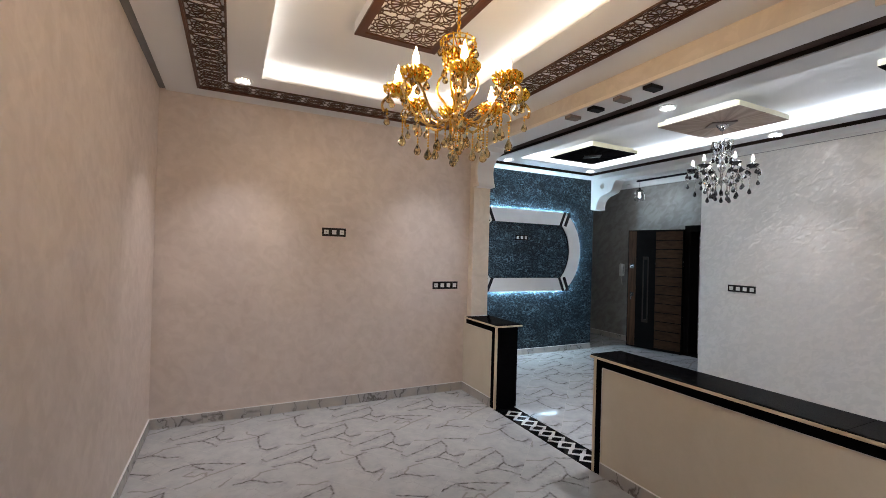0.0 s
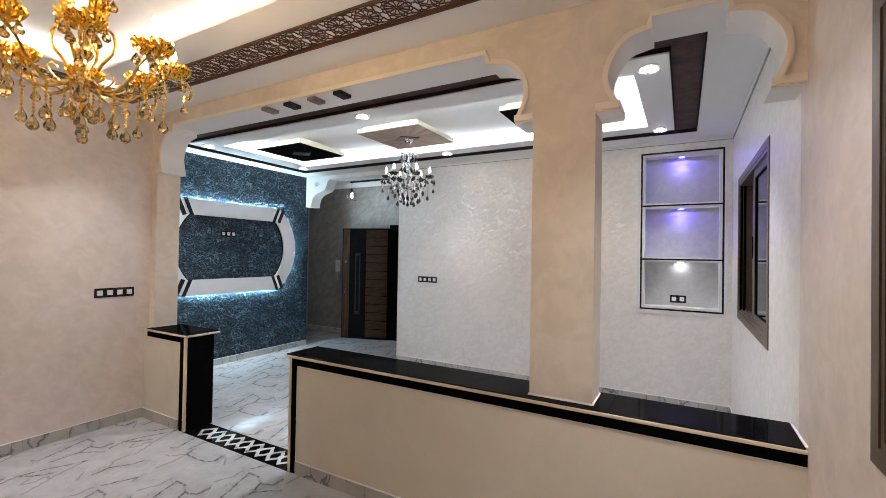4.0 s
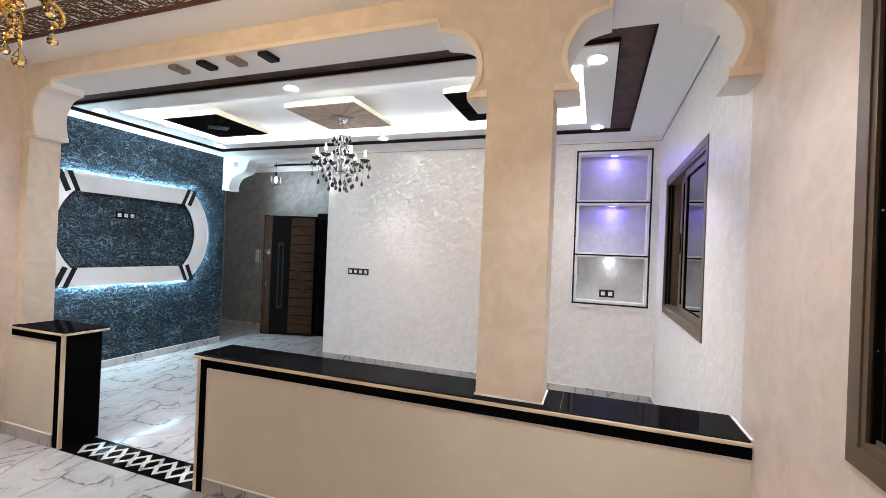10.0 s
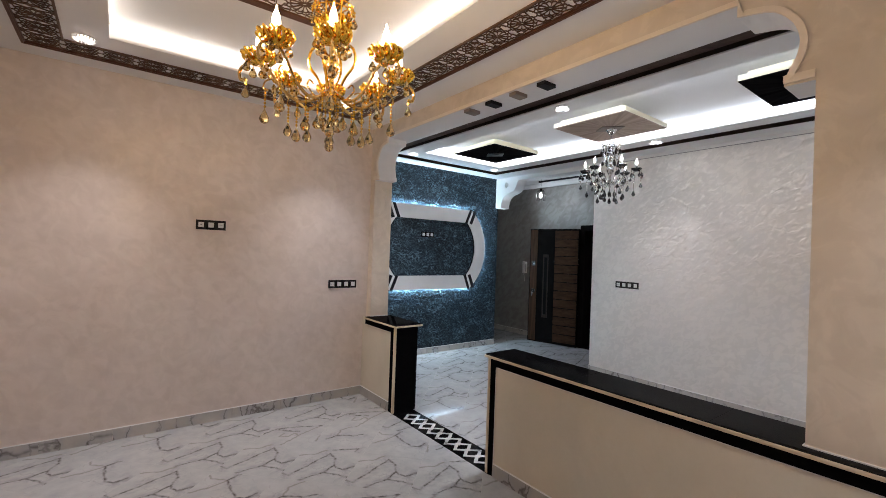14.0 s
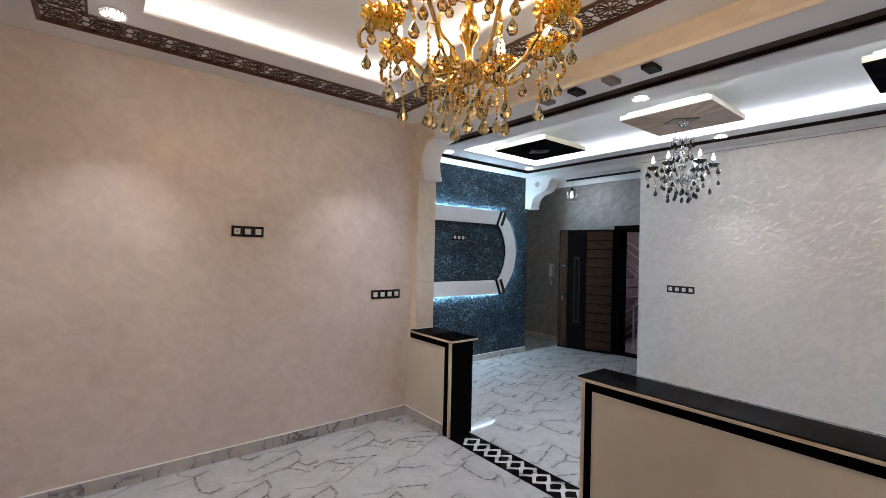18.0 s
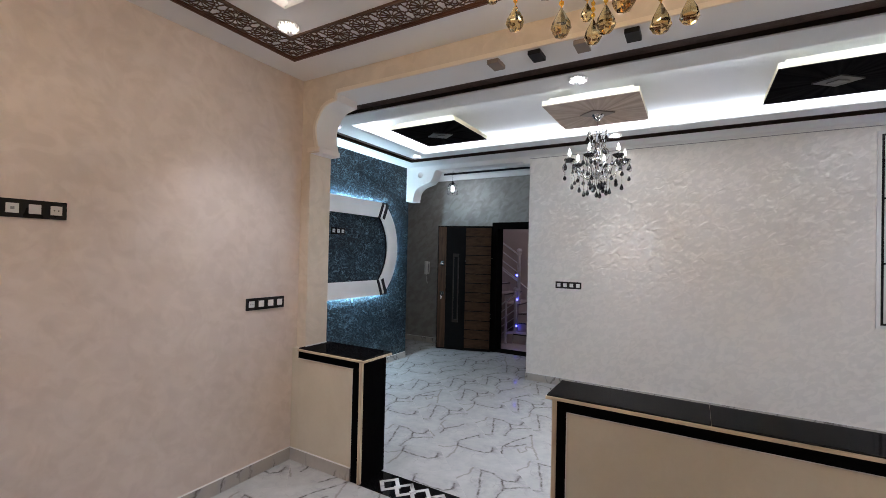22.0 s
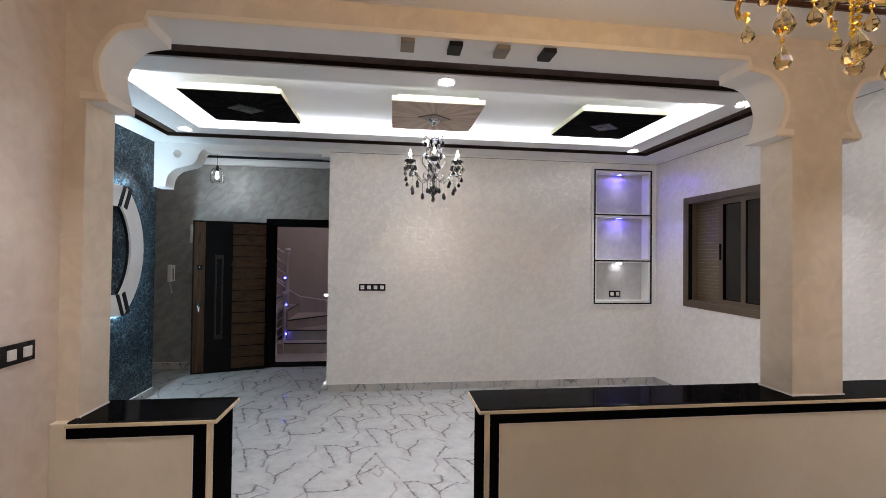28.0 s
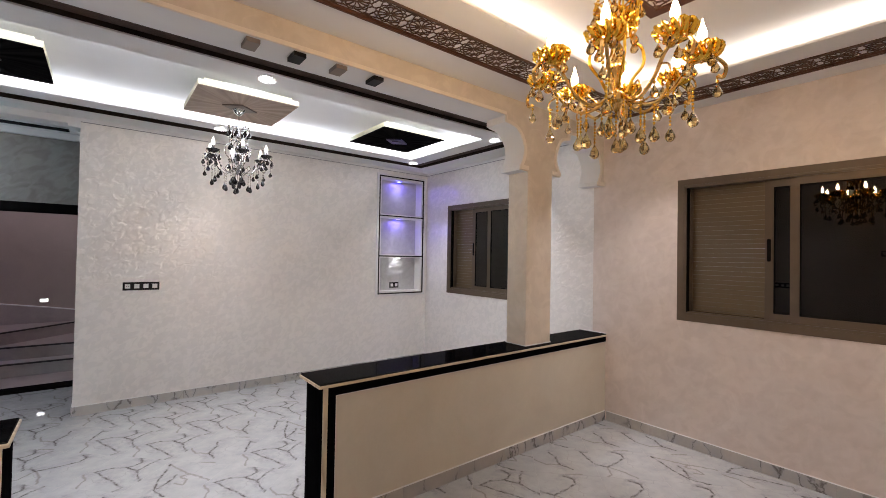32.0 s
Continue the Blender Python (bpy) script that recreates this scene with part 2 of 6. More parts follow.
def marble(name, ground=((0.50, 0.51, 0.53), (0.65, 0.655, 0.665)), rough=0.07, scale=1.0):
    """White marble with branching grey veins, each piece cut from another place."""
    k = Mat(name, rough)
    tex = k.place((scale, scale, scale), 0.785, True)
    info = k.node("ShaderNodeObjectInfo")
    off = k.node("ShaderNodeVectorMath")
    off.operation = "MULTIPLY_ADD"
    k.link(info.outputs["Random"], off.inputs[0])
    off.inputs[1].default_value = (41.0, 23.0, 0.0)
    k.link(tex, off.inputs[2])
    v = off.outputs["Vector"]
    warp = k.node("ShaderNodeTexNoise", Scale=3.2, Detail=4.0, Roughness=0.6)
    k.link(v, warp.inputs["Vector"])
    w = k.node("ShaderNodeVectorMath")
    w.operation = "MULTIPLY_ADD"
    k.link(warp.outputs["Color"], w.inputs[0])
    w.inputs[1].default_value = (0.26, 0.42, 0.0)
    k.link(v, w.inputs[2])
    stretch = k.node("ShaderNodeMapping")
    stretch.inputs["Scale"].default_value = (4.3, 1.7, 1.0)
    k.link(w.outputs["Vector"], stretch.inputs["Vector"])
    cells = k.node("ShaderNodeTexVoronoi", Scale=1.0)
    cells.feature = "DISTANCE_TO_EDGE"
    k.link(stretch.outputs["Vector"], cells.inputs["Vector"])
    thin = k.ramp(cells.outputs["Distance"], (0.0, (1, 1, 1)), (0.034, (0, 0, 0)))
    halo = k.ramp(cells.outputs["Distance"], (0.0, (1, 1, 1)), (0.18, (0, 0, 0)))
    gaps = k.ramp(k.noise(v, 2.6, 3), (0.38, (0, 0, 0)), (0.54, (1, 1, 1)))
    cloud = k.ramp(k.noise(v, 2.0, 5, 0.6), (0.3, ground[0]), (0.7, ground[1]))
    soft = k.mix(k.mix(1.0, halo, gaps, "MULTIPLY"), cloud, (0.42, 0.42, 0.435))
    k.color(k.mix(k.mix(1.0, thin, gaps, "MULTIPLY"), soft, (0.16, 0.15, 0.145)))
    k.bump(k.noise(v, 9.0, 2), 0.01, 0.002)
    return k.m


def printed_tile(name, strong, faint):
    """A glazed tile with one printed vein design: crooked dark lines and paler ones in tile coordinates."""
    k = Mat(name, 0.06)
    k.p.inputs["Specular IOR Level"].default_value = 0.62
    tex = k.node("ShaderNodeTexCoord").outputs["Object"]
    flat_ = k.node("ShaderNodeVectorMath")
    flat_.operation = "MULTIPLY"
    k.link(tex, flat_.inputs[0])
    flat_.inputs[1].default_value = (1, 1, 0)
    warp = k.node("ShaderNodeTexNoise", Scale=13.0, Detail=5.0, Roughness=0.68)
    k.link(flat_.outputs["Vector"], warp.inputs["Vector"])
    off = k.node("ShaderNodeVectorMath")
    off.operation = "MULTIPLY_ADD"
    k.link(warp.outputs["Color"], off.inputs[0])
    off.inputs[1].default_value = (0.052, 0.052, 0.0)
    k.link(flat_.outputs["Vector"], off.inputs[2])
    mid = k.node("ShaderNodeVectorMath")
    mid.operation = "SUBTRACT"
    k.link(off.outputs["Vector"], mid.inputs[0])
    mid.inputs[1].default_value = (0.026, 0.026, 0.0)
    p = mid.outputs["Vector"]

    def vec(op, a, b, out="Vector"):
        n = k.node("ShaderNodeVectorMath")
        n.operation = op
        for i, v in enumerate((a, b)):
            if isinstance(v, bpy.types.NodeSocket):
                k.link(v, n.inputs[i])
            elif v is not None:
                n.inputs[i].default_value = v
        return n.outputs[out]

    def num(op, a, b=None, clamp=False):
        n = k.node("ShaderNodeMath")
        n.operation, n.use_clamp = op, clamp
        for i, v in enumerate((a, b)):
            if isinstance(v, bpy.types.NodeSocket):
                k.link(v, n.inputs[i])
            elif v is not None:
                n.inputs[i].default_value = v
        return n.outputs[0]

    def nearest(lines):
        """The distance to the nearest of some crooked lines."""
        best = None
        for line in lines:
            for (ax, ay), (bx, by) in zip(line, line[1:]):
                d = (bx - ax, by - ay, 0)
                pa = vec("SUBTRACT", p, (ax, ay, 0))
                h = num("MULTIPLY", vec("DOT_PRODUCT", pa, d, "Value"), 1 / (d[0] ** 2 + d[1] ** 2), True)
                at = k.node("ShaderNodeVectorMath")
                at.operation = "SCALE"
                at.inputs[0].default_value = d
                k.link(h, at.inputs["Scale"])
                far_ = vec("DISTANCE", pa, at.outputs["Vector"], "Value")
                best = far_ if best is None else num("MINIMUM", best, far_)
        return best

    v = flat_.outputs["Vector"]
    width = k.noise(v, 15.0, 4, 0.65)
    near_, pale = nearest(strong), nearest(faint)
    cloud = k.ramp(k.noise(v, 5.0, 4, 0.6), (0.32, (0.38, 0.40, 0.415)), (0.68, (0.49, 0.505, 0.52)))
    smoke = k.ramp(k.noise(v, 8.0, 5, 0.7, 1.0), (0.46, (0, 0, 0)), (0.70, (0.8, 0.8, 0.8)))
    halo = k.ramp(near_, (0.0, (1.0, 1.0, 1.0)), (0.10, (0, 0, 0)))
    tone = k.mix(k.mix(1.0, halo, smoke, "MULTIPLY"), cloud, (0.22, 0.225, 0.235))
    thin = k.ramp(num("SUBTRACT", pale, num("MULTIPLY", width, 0.005)), (0.0, (0.7, 0.7, 0.7)), (0.009, (0, 0, 0)))
    tone = k.mix(thin, tone, (0.24, 0.225, 0.21))
    dark = k.ramp(num("SUBTRACT", near_, num("MULTIPLY", width, 0.0055)), (0.0, (0.92, 0.92, 0.92)), (0.0035, (0.45, 0.45, 0.45)), (0.011, (0, 0, 0)))
    some = k.ramp(k.noise(v, 21.0, 3), (0.36, (0.22, 0.22, 0.22)), (0.60, (1, 1, 1)))
    crack = k.node("ShaderNodeTexVoronoi", Scale=9.0)
    crack.feature = "DISTANCE_TO_EDGE"
    k.link(p, crack.inputs["Vector"])
    hair = k.mix(1.0, k.ramp(crack.outputs["Distance"], (0.0, (0.55, 0.55, 0.55)), (0.035, (0, 0, 0))), k.ramp(k.noise(v, 6.5, 3), (0.50, (0, 0, 0)), (0.64, (1, 1, 1))), "MULTIPLY")
    tone = k.mix(hair, tone, (0.27, 0.26, 0.25))
    k.color(k.mix(k.mix(1.0, dark, some, "MULTIPLY"), tone, (0.085, 0.078, 0.074)))
    k.bump(k.noise(v, 9.0, 2), 0.01, 0.002)
    return k.m


def wood(name, dark, light, rough=0.42, along=2, scale=1.0, gloss=0.3):
    k = Mat(name, rough)
    k.p.inputs["Specular IOR Level"].default_value = gloss
    s = [14.0 * scale] * 3
    s[along] = 1.1 * scale
    v = k.place(tuple(s))
    g = k.noise(v, 1.6, 6, 0.62, 0.9)
    k.color(k.ramp(g, (0.3, dark), (0.5, tuple((a + b) / 2 for a, b in zip(dark, light))), (0.72, light)))
    k.rough(g, rough - 0.1, rough + 0.1)
    k.bump(g, 0.12, 0.003)
    return k.m


def granite():
    """Black stone under an even polish."""
    k = Mat("black_granite", 0.3)
    k.p.inputs["Specular IOR Level"].default_value = 0.0
    v = k.place()
    sp = k.noise(v, 260.0, 2, 0.6)
    k.color(k.ramp(sp, (0.55, (0.003, 0.003, 0.0035)), (0.72, (0.018, 0.018, 0.020))))
    g = k.node("ShaderNodeBsdfGlossy", Color=rgb(1, 1, 1), Roughness=0.06)
    m = k.node("ShaderNodeMixShader")
    m.inputs[0].default_value = 0.034
    k.link(k.p.outputs[0], m.inputs[1])
    k.link(g.outputs[0], m.inputs[2])
    k.link(m.outputs[0], k.t.nodes["Material Output"].inputs["Surface"])
    return k.m


def glass(name, tint, rough=0.0, ior=1.45):
    k = Mat(name, rough, 0.0, tint)
    k.p.inputs["Transmission Weight"].default_value = 1.0
    k.p.inputs["IOR"].default_value = ior
    return k.m


M_PEARL = pearl("pearl_plaster", (0.76, 0.74, 0.715), (0.83, 0.81, 0.79), (0.96, 0.93, 0.90), 0.10, 0.45, (11, 11, 17), 0.85, 0.34, 1.3, 0.35, 0.015)
M_HALLP = pearl("grey_pearl_plaster", (0.225, 0.212, 0.198), (0.29, 0.275, 0.258), (0.80, 0.83, 0.85), 0.04, 0.16, (7, 7, 14), 0.7, 0.52, 1.3, 0.4)
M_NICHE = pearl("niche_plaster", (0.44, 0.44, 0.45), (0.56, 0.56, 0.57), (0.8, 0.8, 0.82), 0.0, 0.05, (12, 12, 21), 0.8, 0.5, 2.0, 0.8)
M_TRIM = stucco("pale_cream_plaster", (0.79, 0.71, 0.60), (0.87, 0.79, 0.69), 0.5, 2.2, 0.06)
M_BLUE = blue_plaster()
M_TILE = marble("marble_tile")
HOOK = [[(-0.016, -0.225), (0.07, -0.198), (0.165, -0.162), (0.162, -0.22)]]
M_PRINT = [printed_tile("marble_tile_triangle", [[(-0.017, 0.174), (-0.082, 0.019), (-0.176, -0.185), (-0.221, -0.161)], [(-0.017, 0.174), (0.048, 0.116), (0.08, 0.009), (0.157, -0.041), (0.224, 0.031)],
                                                 [(0.231, -0.121), (0.116, -0.104), (0.044, -0.101), (-0.02, -0.157), (-0.078, -0.231)], [(0.08, 0.009), (0.044, -0.101)]], [[(-0.231, 0.10), (-0.12, 0.15), (-0.06, 0.231)]]),
           printed_tile("marble_tile_hooked", [[(-0.07, 0.141), (-0.032, 0.093), (0.037, 0.024), (0.111, -0.032), (0.161, -0.034), (0.2, 0.044)], [(-0.034, 0.231), (-0.07, 0.141)]],
                        [[(-0.07, 0.141), (-0.132, 0.029), (-0.212, -0.037)], [(-0.222, 0.178), (-0.184, 0.138), (-0.07, 0.141)]]),
           printed_tile("marble_tile_peaked", [[(-0.239, -0.082), (-0.169, 0.047), (-0.036, 0.122), (0.063, 0.154), (0.165, 0.199)], [(-0.147, 0.039), (-0.019, 0.03), (0.032, 0.048)]],
                        [[(0.165, 0.199), (0.074, -0.004), (0.039, -0.133), (0.003, -0.231)], [(-0.073, -0.024), (-0.08, -0.09), (-0.007, -0.065), (0.017, -0.002), (0.069, -0.039)]]),
           printed_tile("marble_tile_forked", HOOK + [[(0.12, 0.10), (0.047, 0.056), (-0.083, 0.041), (-0.147, -0.053)]], [[(-0.231, 0.017), (-0.217, -0.102)], [(-0.083, 0.041), (-0.10, 0.14), (-0.03, 0.231)]])]
M_BASE = marble("marble_baseboard", ((0.42, 0.40, 0.375), (0.55, 0.525, 0.50)), 0.2, 1.6)
M_GROUT = plain("grout", (0.42, 0.42, 0.42), 0.8)
M_GRANITE = granite()
M_BLKST = plain("honed_black_stone", (0.004, 0.004, 0.0045), 0.55, 0, 0.2, 40.0, 0.02, 200.0, 0.0)
M_STRIP = wood("pale_stone_strip", (0.46, 0.36, 0.24), (0.78, 0.68, 0.52), 0.45, 0)
M_STRIPV = wood("pale_stone_strip_upright", (0.46, 0.36, 0.24), (0.78, 0.68, 0.52), 0.45, 2)
M_WHITE = plain("white_lacquer", (0.78, 0.78, 0.78), 0.4, 0, 0.03)
M_LATT = wood("dark_brown_lattice", (0.060, 0.033, 0.022), (0.145, 0.080, 0.053), 0.5, 0)
M_LATB = wood("brown_lattice_moulding", (0.07, 0.028, 0.017), (0.13, 0.055, 0.033), 0.38, 0)
M_BROWN = stucco("brown_plaster", (0.022, 0.015, 0.012), (0.045, 0.031, 0.025), 0.6, 3.0, 0.5, 40.0, 0.0, 0.05)
M_CHAN = stucco("brown_channel_plaster", (0.060, 0.040, 0.033), (0.125, 0.086, 0.072), 0.6, 6.0, 0.9, 34.0, 0.0, 0.08)
M_SLATB = plain("black_slat_paint", (0.010, 0.010, 0.012), 0.55, gloss=0.2)
M_SLATT = plain("taupe_slat_paint", (0.23, 0.19, 0.165), 0.55)
# grey that stands in for the shade of the back wall's gap
M_GREYP = plain("grey_gap_shade", (0.22, 0.22, 0.22), 0.7)
M_CREAM = plain("cream_edge_paint", (0.80, 0.745, 0.55), 0.6, 0, 0.03)
M_ALU = plain("brown_aluminium", (0.115, 0.083, 0.055), 0.42, 0.15, 0.08, 9.0, 0.02)
M_SHUT = Mat("brown_shutter_slat", 0.37, 0.5, (0.16, 0.117, 0.069)).m
M_BLACK = plain("black_rubber", (0.006, 0.006, 0.006), 0.6, gloss=0.02)
M_PILE = plain("brush_pile", (0.13, 0.10, 0.072), 0.95, 0, 0.4, 90.0, 0.6, 300.0)
M_GLASS = glass("tinted_glass", (0.022, 0.018, 0.015))
M_PLBLK = plain("black_plastic", (0.008, 0.008, 0.008), 0.28, 0, 0.05, gloss=0.25)
M_PLWHT = plain("white_plastic", (0.74, 0.74, 0.73), 0.3, 0, 0.02)
M_PLGRY = plain("grey_plastic", (0.30, 0.30, 0.31), 0.4)
M_DWOOD = wood("dark_walnut", (0.024, 0.0125, 0.0075), (0.056, 0.029, 0.0165), 0.6, 0, 0.8, 0.06)
M_DWOODV = wood("dark_walnut_upright", (0.022, 0.011, 0.007), (0.075, 0.037, 0.021), 0.6, 2, 0.8, 0.06)
M_PULL = plain("dark_brown_pull", (0.020, 0.014, 0.012), 0.55, gloss=0.1)
M_DBLK = plain("black_door_lacquer", (0.007, 0.0065, 0.0065), 0.6, gloss=0.0)
M_GOLD = plain("polished_brass", (1.0, 0.60, 0.075), 0.16, 1.0, 0.08, 30.0, 0.0)
M_DGOLD = plain("dark_brass", (0.78, 0.53, 0.20), 0.18, 1.0, 0.15, 30.0, 0.0)
M_CHROME = plain("smoked_chrome", (0.66, 0.66, 0.68), 0.10, 1.0, 0.2, 30.0, 0.0)
M_STEEL = plain("stainless_steel", (0.76, 0.76, 0.78), 0.16, 1.0, 0.06)
M_RAIL = plain("brushed_steel", (0.80, 0.80, 0.82), 0.34, 1.0, 0.05, 30.0, 0.0)
M_AMBER = glass("amber_crystal", (0.80, 0.60, 0.28), 0.0, 1.6)
M_CLEARG = glass("clear_crystal", (0.92, 0.88, 0.78), 0.0, 1.6)
M_SMOKE = plain("smoked_crystal", (0.075, 0.075, 0.08), 0.06, 0.8, 0.1, 30.0, 0.0)
M_BULBW = Mat("warm_bulb", 0.3, 0, (1, 0.85, 0.6)).glow((1.0, 0.70, 0.40), 190)
M_BULBC = Mat("cool_bulb", 0.3, 0, (1, 1, 1)).glow((1.0, 0.94, 0.87), 34)
M_LEDC = Mat("led_lens_white", 0.3, 0, (1, 1, 1)).glow((0.92, 0.96, 1.0), 30)
M_LEDW = Mat("led_lens_warm", 0.3, 0, (1, 1, 1)).glow((1.0, 0.82, 0.6), 9)
M_LEDB = Mat("led_lens_blue", 0.3, 0, (1, 1, 1)).glow((0.05, 0.06, 1.0), 18)
M_LEDS = Mat("step_light_lens", 0.3, 0, (1, 1, 1)).glow((0.9, 0.95, 1.0), 7)
M_STAIR = stucco("stair_stone", (0.36, 0.31, 0.305), (0.46, 0.40, 0.395), 0.35, 4.0, 0.05)
M_NOSE = plain("stair_nosing", (0.03, 0.026, 0.024), 0.4)
M_HALL = stucco("stairwell_paint", (0.40, 0.345, 0.31), (0.46, 0.40, 0.36), 0.6)
M_BULBH = Mat("hall_bulb", 0.3, 0, (1, 1, 1)).glow((0.88, 0.95, 1.0), 180)
# glow of the added, unseen lamp that lights the stairwell
M_STLAMP = Mat("unseen_stair_lamp_glow", 0.3, 0, (1, 1, 1)).glow((0.95, 0.84, 0.97), 50)

# ---- mesh helpers ----


def box(bm, x0, x1, y0, y1, z0, z1):
    v = [bm.verts.new((x, y, z)) for x in (x0, x1) for y in (y0, y1) for z in (z0, z1)]
    for f in ((0, 1, 3, 2), (4, 6, 7, 5), (0, 4, 5, 1), (2, 3, 7, 6), (0, 2, 6, 4), (1, 5, 7, 3)):
        bm.faces.new([v[i] for i in f])
    return v


def bbox(x0, x1, y0, y1, z0, z1, bevel=0.0):
    bm = bmesh.new()
    box(bm, min(x0, x1), max(x0, x1), min(y0, y1), max(y0, y1), min(z0, z1), max(z0, z1))
    if bevel:
        bmesh.ops.bevel(bm, geom=bm.edges[:], offset=bevel, segments=2, affect="EDGES", profile=0.6)
    return bm


def prism(bm, pts, axis, a, b):
    """Extrudes a polygon along an axis: (u, v) is (y, z), (x, z) or (x, y)."""
    def at(u, v, w):
        return {"x": (w, u, v), "y": (u, w, v), "z": (u, v, w)}[axis]
    lo = [bm.verts.new(at(u, v, a)) for u, v in pts]
    hi = [bm.verts.new(at(u, v, b)) for u, v in pts]
    bm.faces.new(lo)
    bm.faces.new(hi[::-1])
    for i in range(len(pts)):
        j = (i + 1) % len(pts)
        bm.faces.new((lo[i], hi[i], hi[j], lo[j]))
    return bm


def ribbon(bm, inner, outer, axis, a, b):
    """A band between two lines of equal count, extruded along an axis."""
    for i in range(len(inner) - 1):
        prism(bm, [inner[i], inner[i + 1], outer[i + 1], outer[i]], axis, a, b)
    bmesh.ops.remove_doubles(bm, verts=bm.verts[:], dist=1e-5)
    return bm


def lathe(bm, prof, seg=16, c=(0, 0, 0)):
    rings = []
    for r, z in prof:
        rings.append([bm.verts.new((c[0] + r * math.cos(2 * math.pi * i / seg), c[1] + r * math.sin(2 * math.pi * i / seg), c[2] + z)) for i in range(seg)])
    for lo, hi in zip(rings, rings[1:]):
        for i in range(seg):
            j = (i + 1) % seg
            bm.faces.new((lo[i], lo[j], hi[j], hi[i]))
    bm.faces.new(rings[0][::-1])
    bm.faces.new(rings[-1])
    return bm


def tube(bm, pts, r, seg=8, taper=None):
    """A round bar along a line of points."""
    pts = [Vector(p) for p in pts]
    rings, side = [], None
    for i, p in enumerate(pts):
        way = (pts[min(i + 1, len(pts) - 1)] - pts[max(i - 1, 0)]).normalized()
        if side is None:
            side = way.orthogonal().normalized()
        side = (side - way * side.dot(way)).normalized()
        up = way.cross(side)
        rr = r if taper is None else r * (1 + (taper - 1) * i / (len(pts) - 1))
        rings.append([bm.verts.new(p + (side * math.cos(2 * math.pi * k / seg) + up * math.sin(2 * math.pi * k / seg)) * rr) for k in range(seg)])
    for lo, hi in zip(rings, rings[1:]):
        for k in range(seg):
            j = (k + 1) % seg
            bm.faces.new((lo[k], lo[j], hi[j], hi[k]))
    bm.faces.new(rings[0][::-1])
    bm.faces.new(rings[-1])
    return bm


def curve(points, n=8):
    """A smooth line through points (Catmull-Rom)."""
    p = [Vector(q) for q in points]
    p = [2 * p[0] - p[1]] + p + [2 * p[-1] - p[-2]]
    out = []
    for i in range(1, len(p) - 2):
        for s in range(n):
            t = s / n
            out.append(0.5 * (2 * p[i] + (p[i + 1] - p[i - 1]) * t + (2 * p[i - 1] - 5 * p[i] + 4 * p[i + 1] - p[i + 2]) * t * t
                              + (3 * p[i] - p[i - 1] - 3 * p[i + 1] + p[i + 2]) * t ** 3))
    return out + [p[-2]]


def mesh(name, bm, *mats, smooth=False):
    bmesh.ops.recalc_face_normals(bm, faces=bm.faces[:])
    me = bpy.data.meshes.new(name)
    if smooth:
        for f in bm.faces:
            f.smooth = True
    bm.to_mesh(me)
    bm.free()
    for m in mats:
        me.materials.append(m)
    if smooth:
        me.set_sharp_from_angle(angle=radians(40))
    return me


ROOTS = {}


def thing(name, at, label, category, group="", kind=""):
    ob = new(name)
    ob.location, ob.empty_display_size = at, 0.1
    ROOTS[ob] = Vector(at)
    return tagged(ob, label, category, group, kind)


def part(name, bm, mat, parent, label="", smooth=False):
    """Links a bmesh, drawn in world places, as one mesh under a thing or a part."""
    o = ROOTS[parent]
    if o.length:
        bmesh.ops.translate(bm, verts=bm.verts[:], vec=-o)
    ob = new(name, mesh(name, bm, mat, smooth=smooth))
    ob.parent = parent
    ROOTS[ob] = o
    if label:
        ob["label"] = label
    return ob


def shared(name, me, parent, at, turn=0.0):
    """An object of its own on a shared mesh, at a world place."""
    ob = new(name, me)
    ob.parent = parent
    ob.location = Vector(at) - ROOTS[parent]
    ob.rotation_euler = (0, 0, turn)
    return ob


def solid(name, bm, mat, label, category, smooth=False, kind="structure"):
    ob = new(name, mesh(name, bm, *(mat if isinstance(mat, (list, tuple)) else [mat]), smooth=smooth))
    ROOTS[ob] = Vector()
    return tagged(ob, label, category, "", kind)


# ---- walls ----
def wall_boxes(bm, axis, t0, t1, u0, u1, z0, z1, holes):
    """A straight wall with openings that go through it. axis: its normal."""
    def put(a, b, c, d):
        if b - a > 1e-4 and d - c > 1e-4:
            if axis == "x":
                box(bm, t0, t1, a, b, c, d)
            else:
                box(bm, a, b, t0, t1, c, d)
    at = u0
    for a, b, c, d in sorted(holes):
        put(at, a, z0, z1)
        put(a, b, z0, c)
        put(a, b, d, z1)
        at = b
    put(at, u1, z0, z1)
    return bm


ZT = 3.2
WIN_N = (-2.36, -0.70, 1.10, 2.28)   # the near window: y, y, z, z
WIN_F = (0.93, 2.56, 1.07, 2.335)
right = wall_boxes(bmesh.new(), "x", XR, XR + 0.24, YB - 0.2, 0.16, -0.1, ZT, [(WIN_N[0] + 0.02, WIN_N[1] - 0.02, WIN_N[2] + 0.02, WIN_N[3] - 0.02)])
solid("wall_right", right, M_WALL, "beige plastered wall with a shuttered window", "wall")
right = wall_boxes(bmesh.new(), "x", XR, XR + 0.24, 0.16, YW + 0.3, -0.1, ZT, [(WIN_F[0] + 0.02, WIN_F[1] - 0.02, WIN_F[2] + 0.02, WIN_F[3] - 0.02)])
solid("wall_right_pearl", right, M_PEARL, "pearl white plaster wall with a shuttered window", "wall")
solid("wall_left", bbox(XL - 0.2, XL, YB - 0.2, Y1, -0.1, ZT), M_WALL, "beige polished plaster wall with two socket strips", "wall")
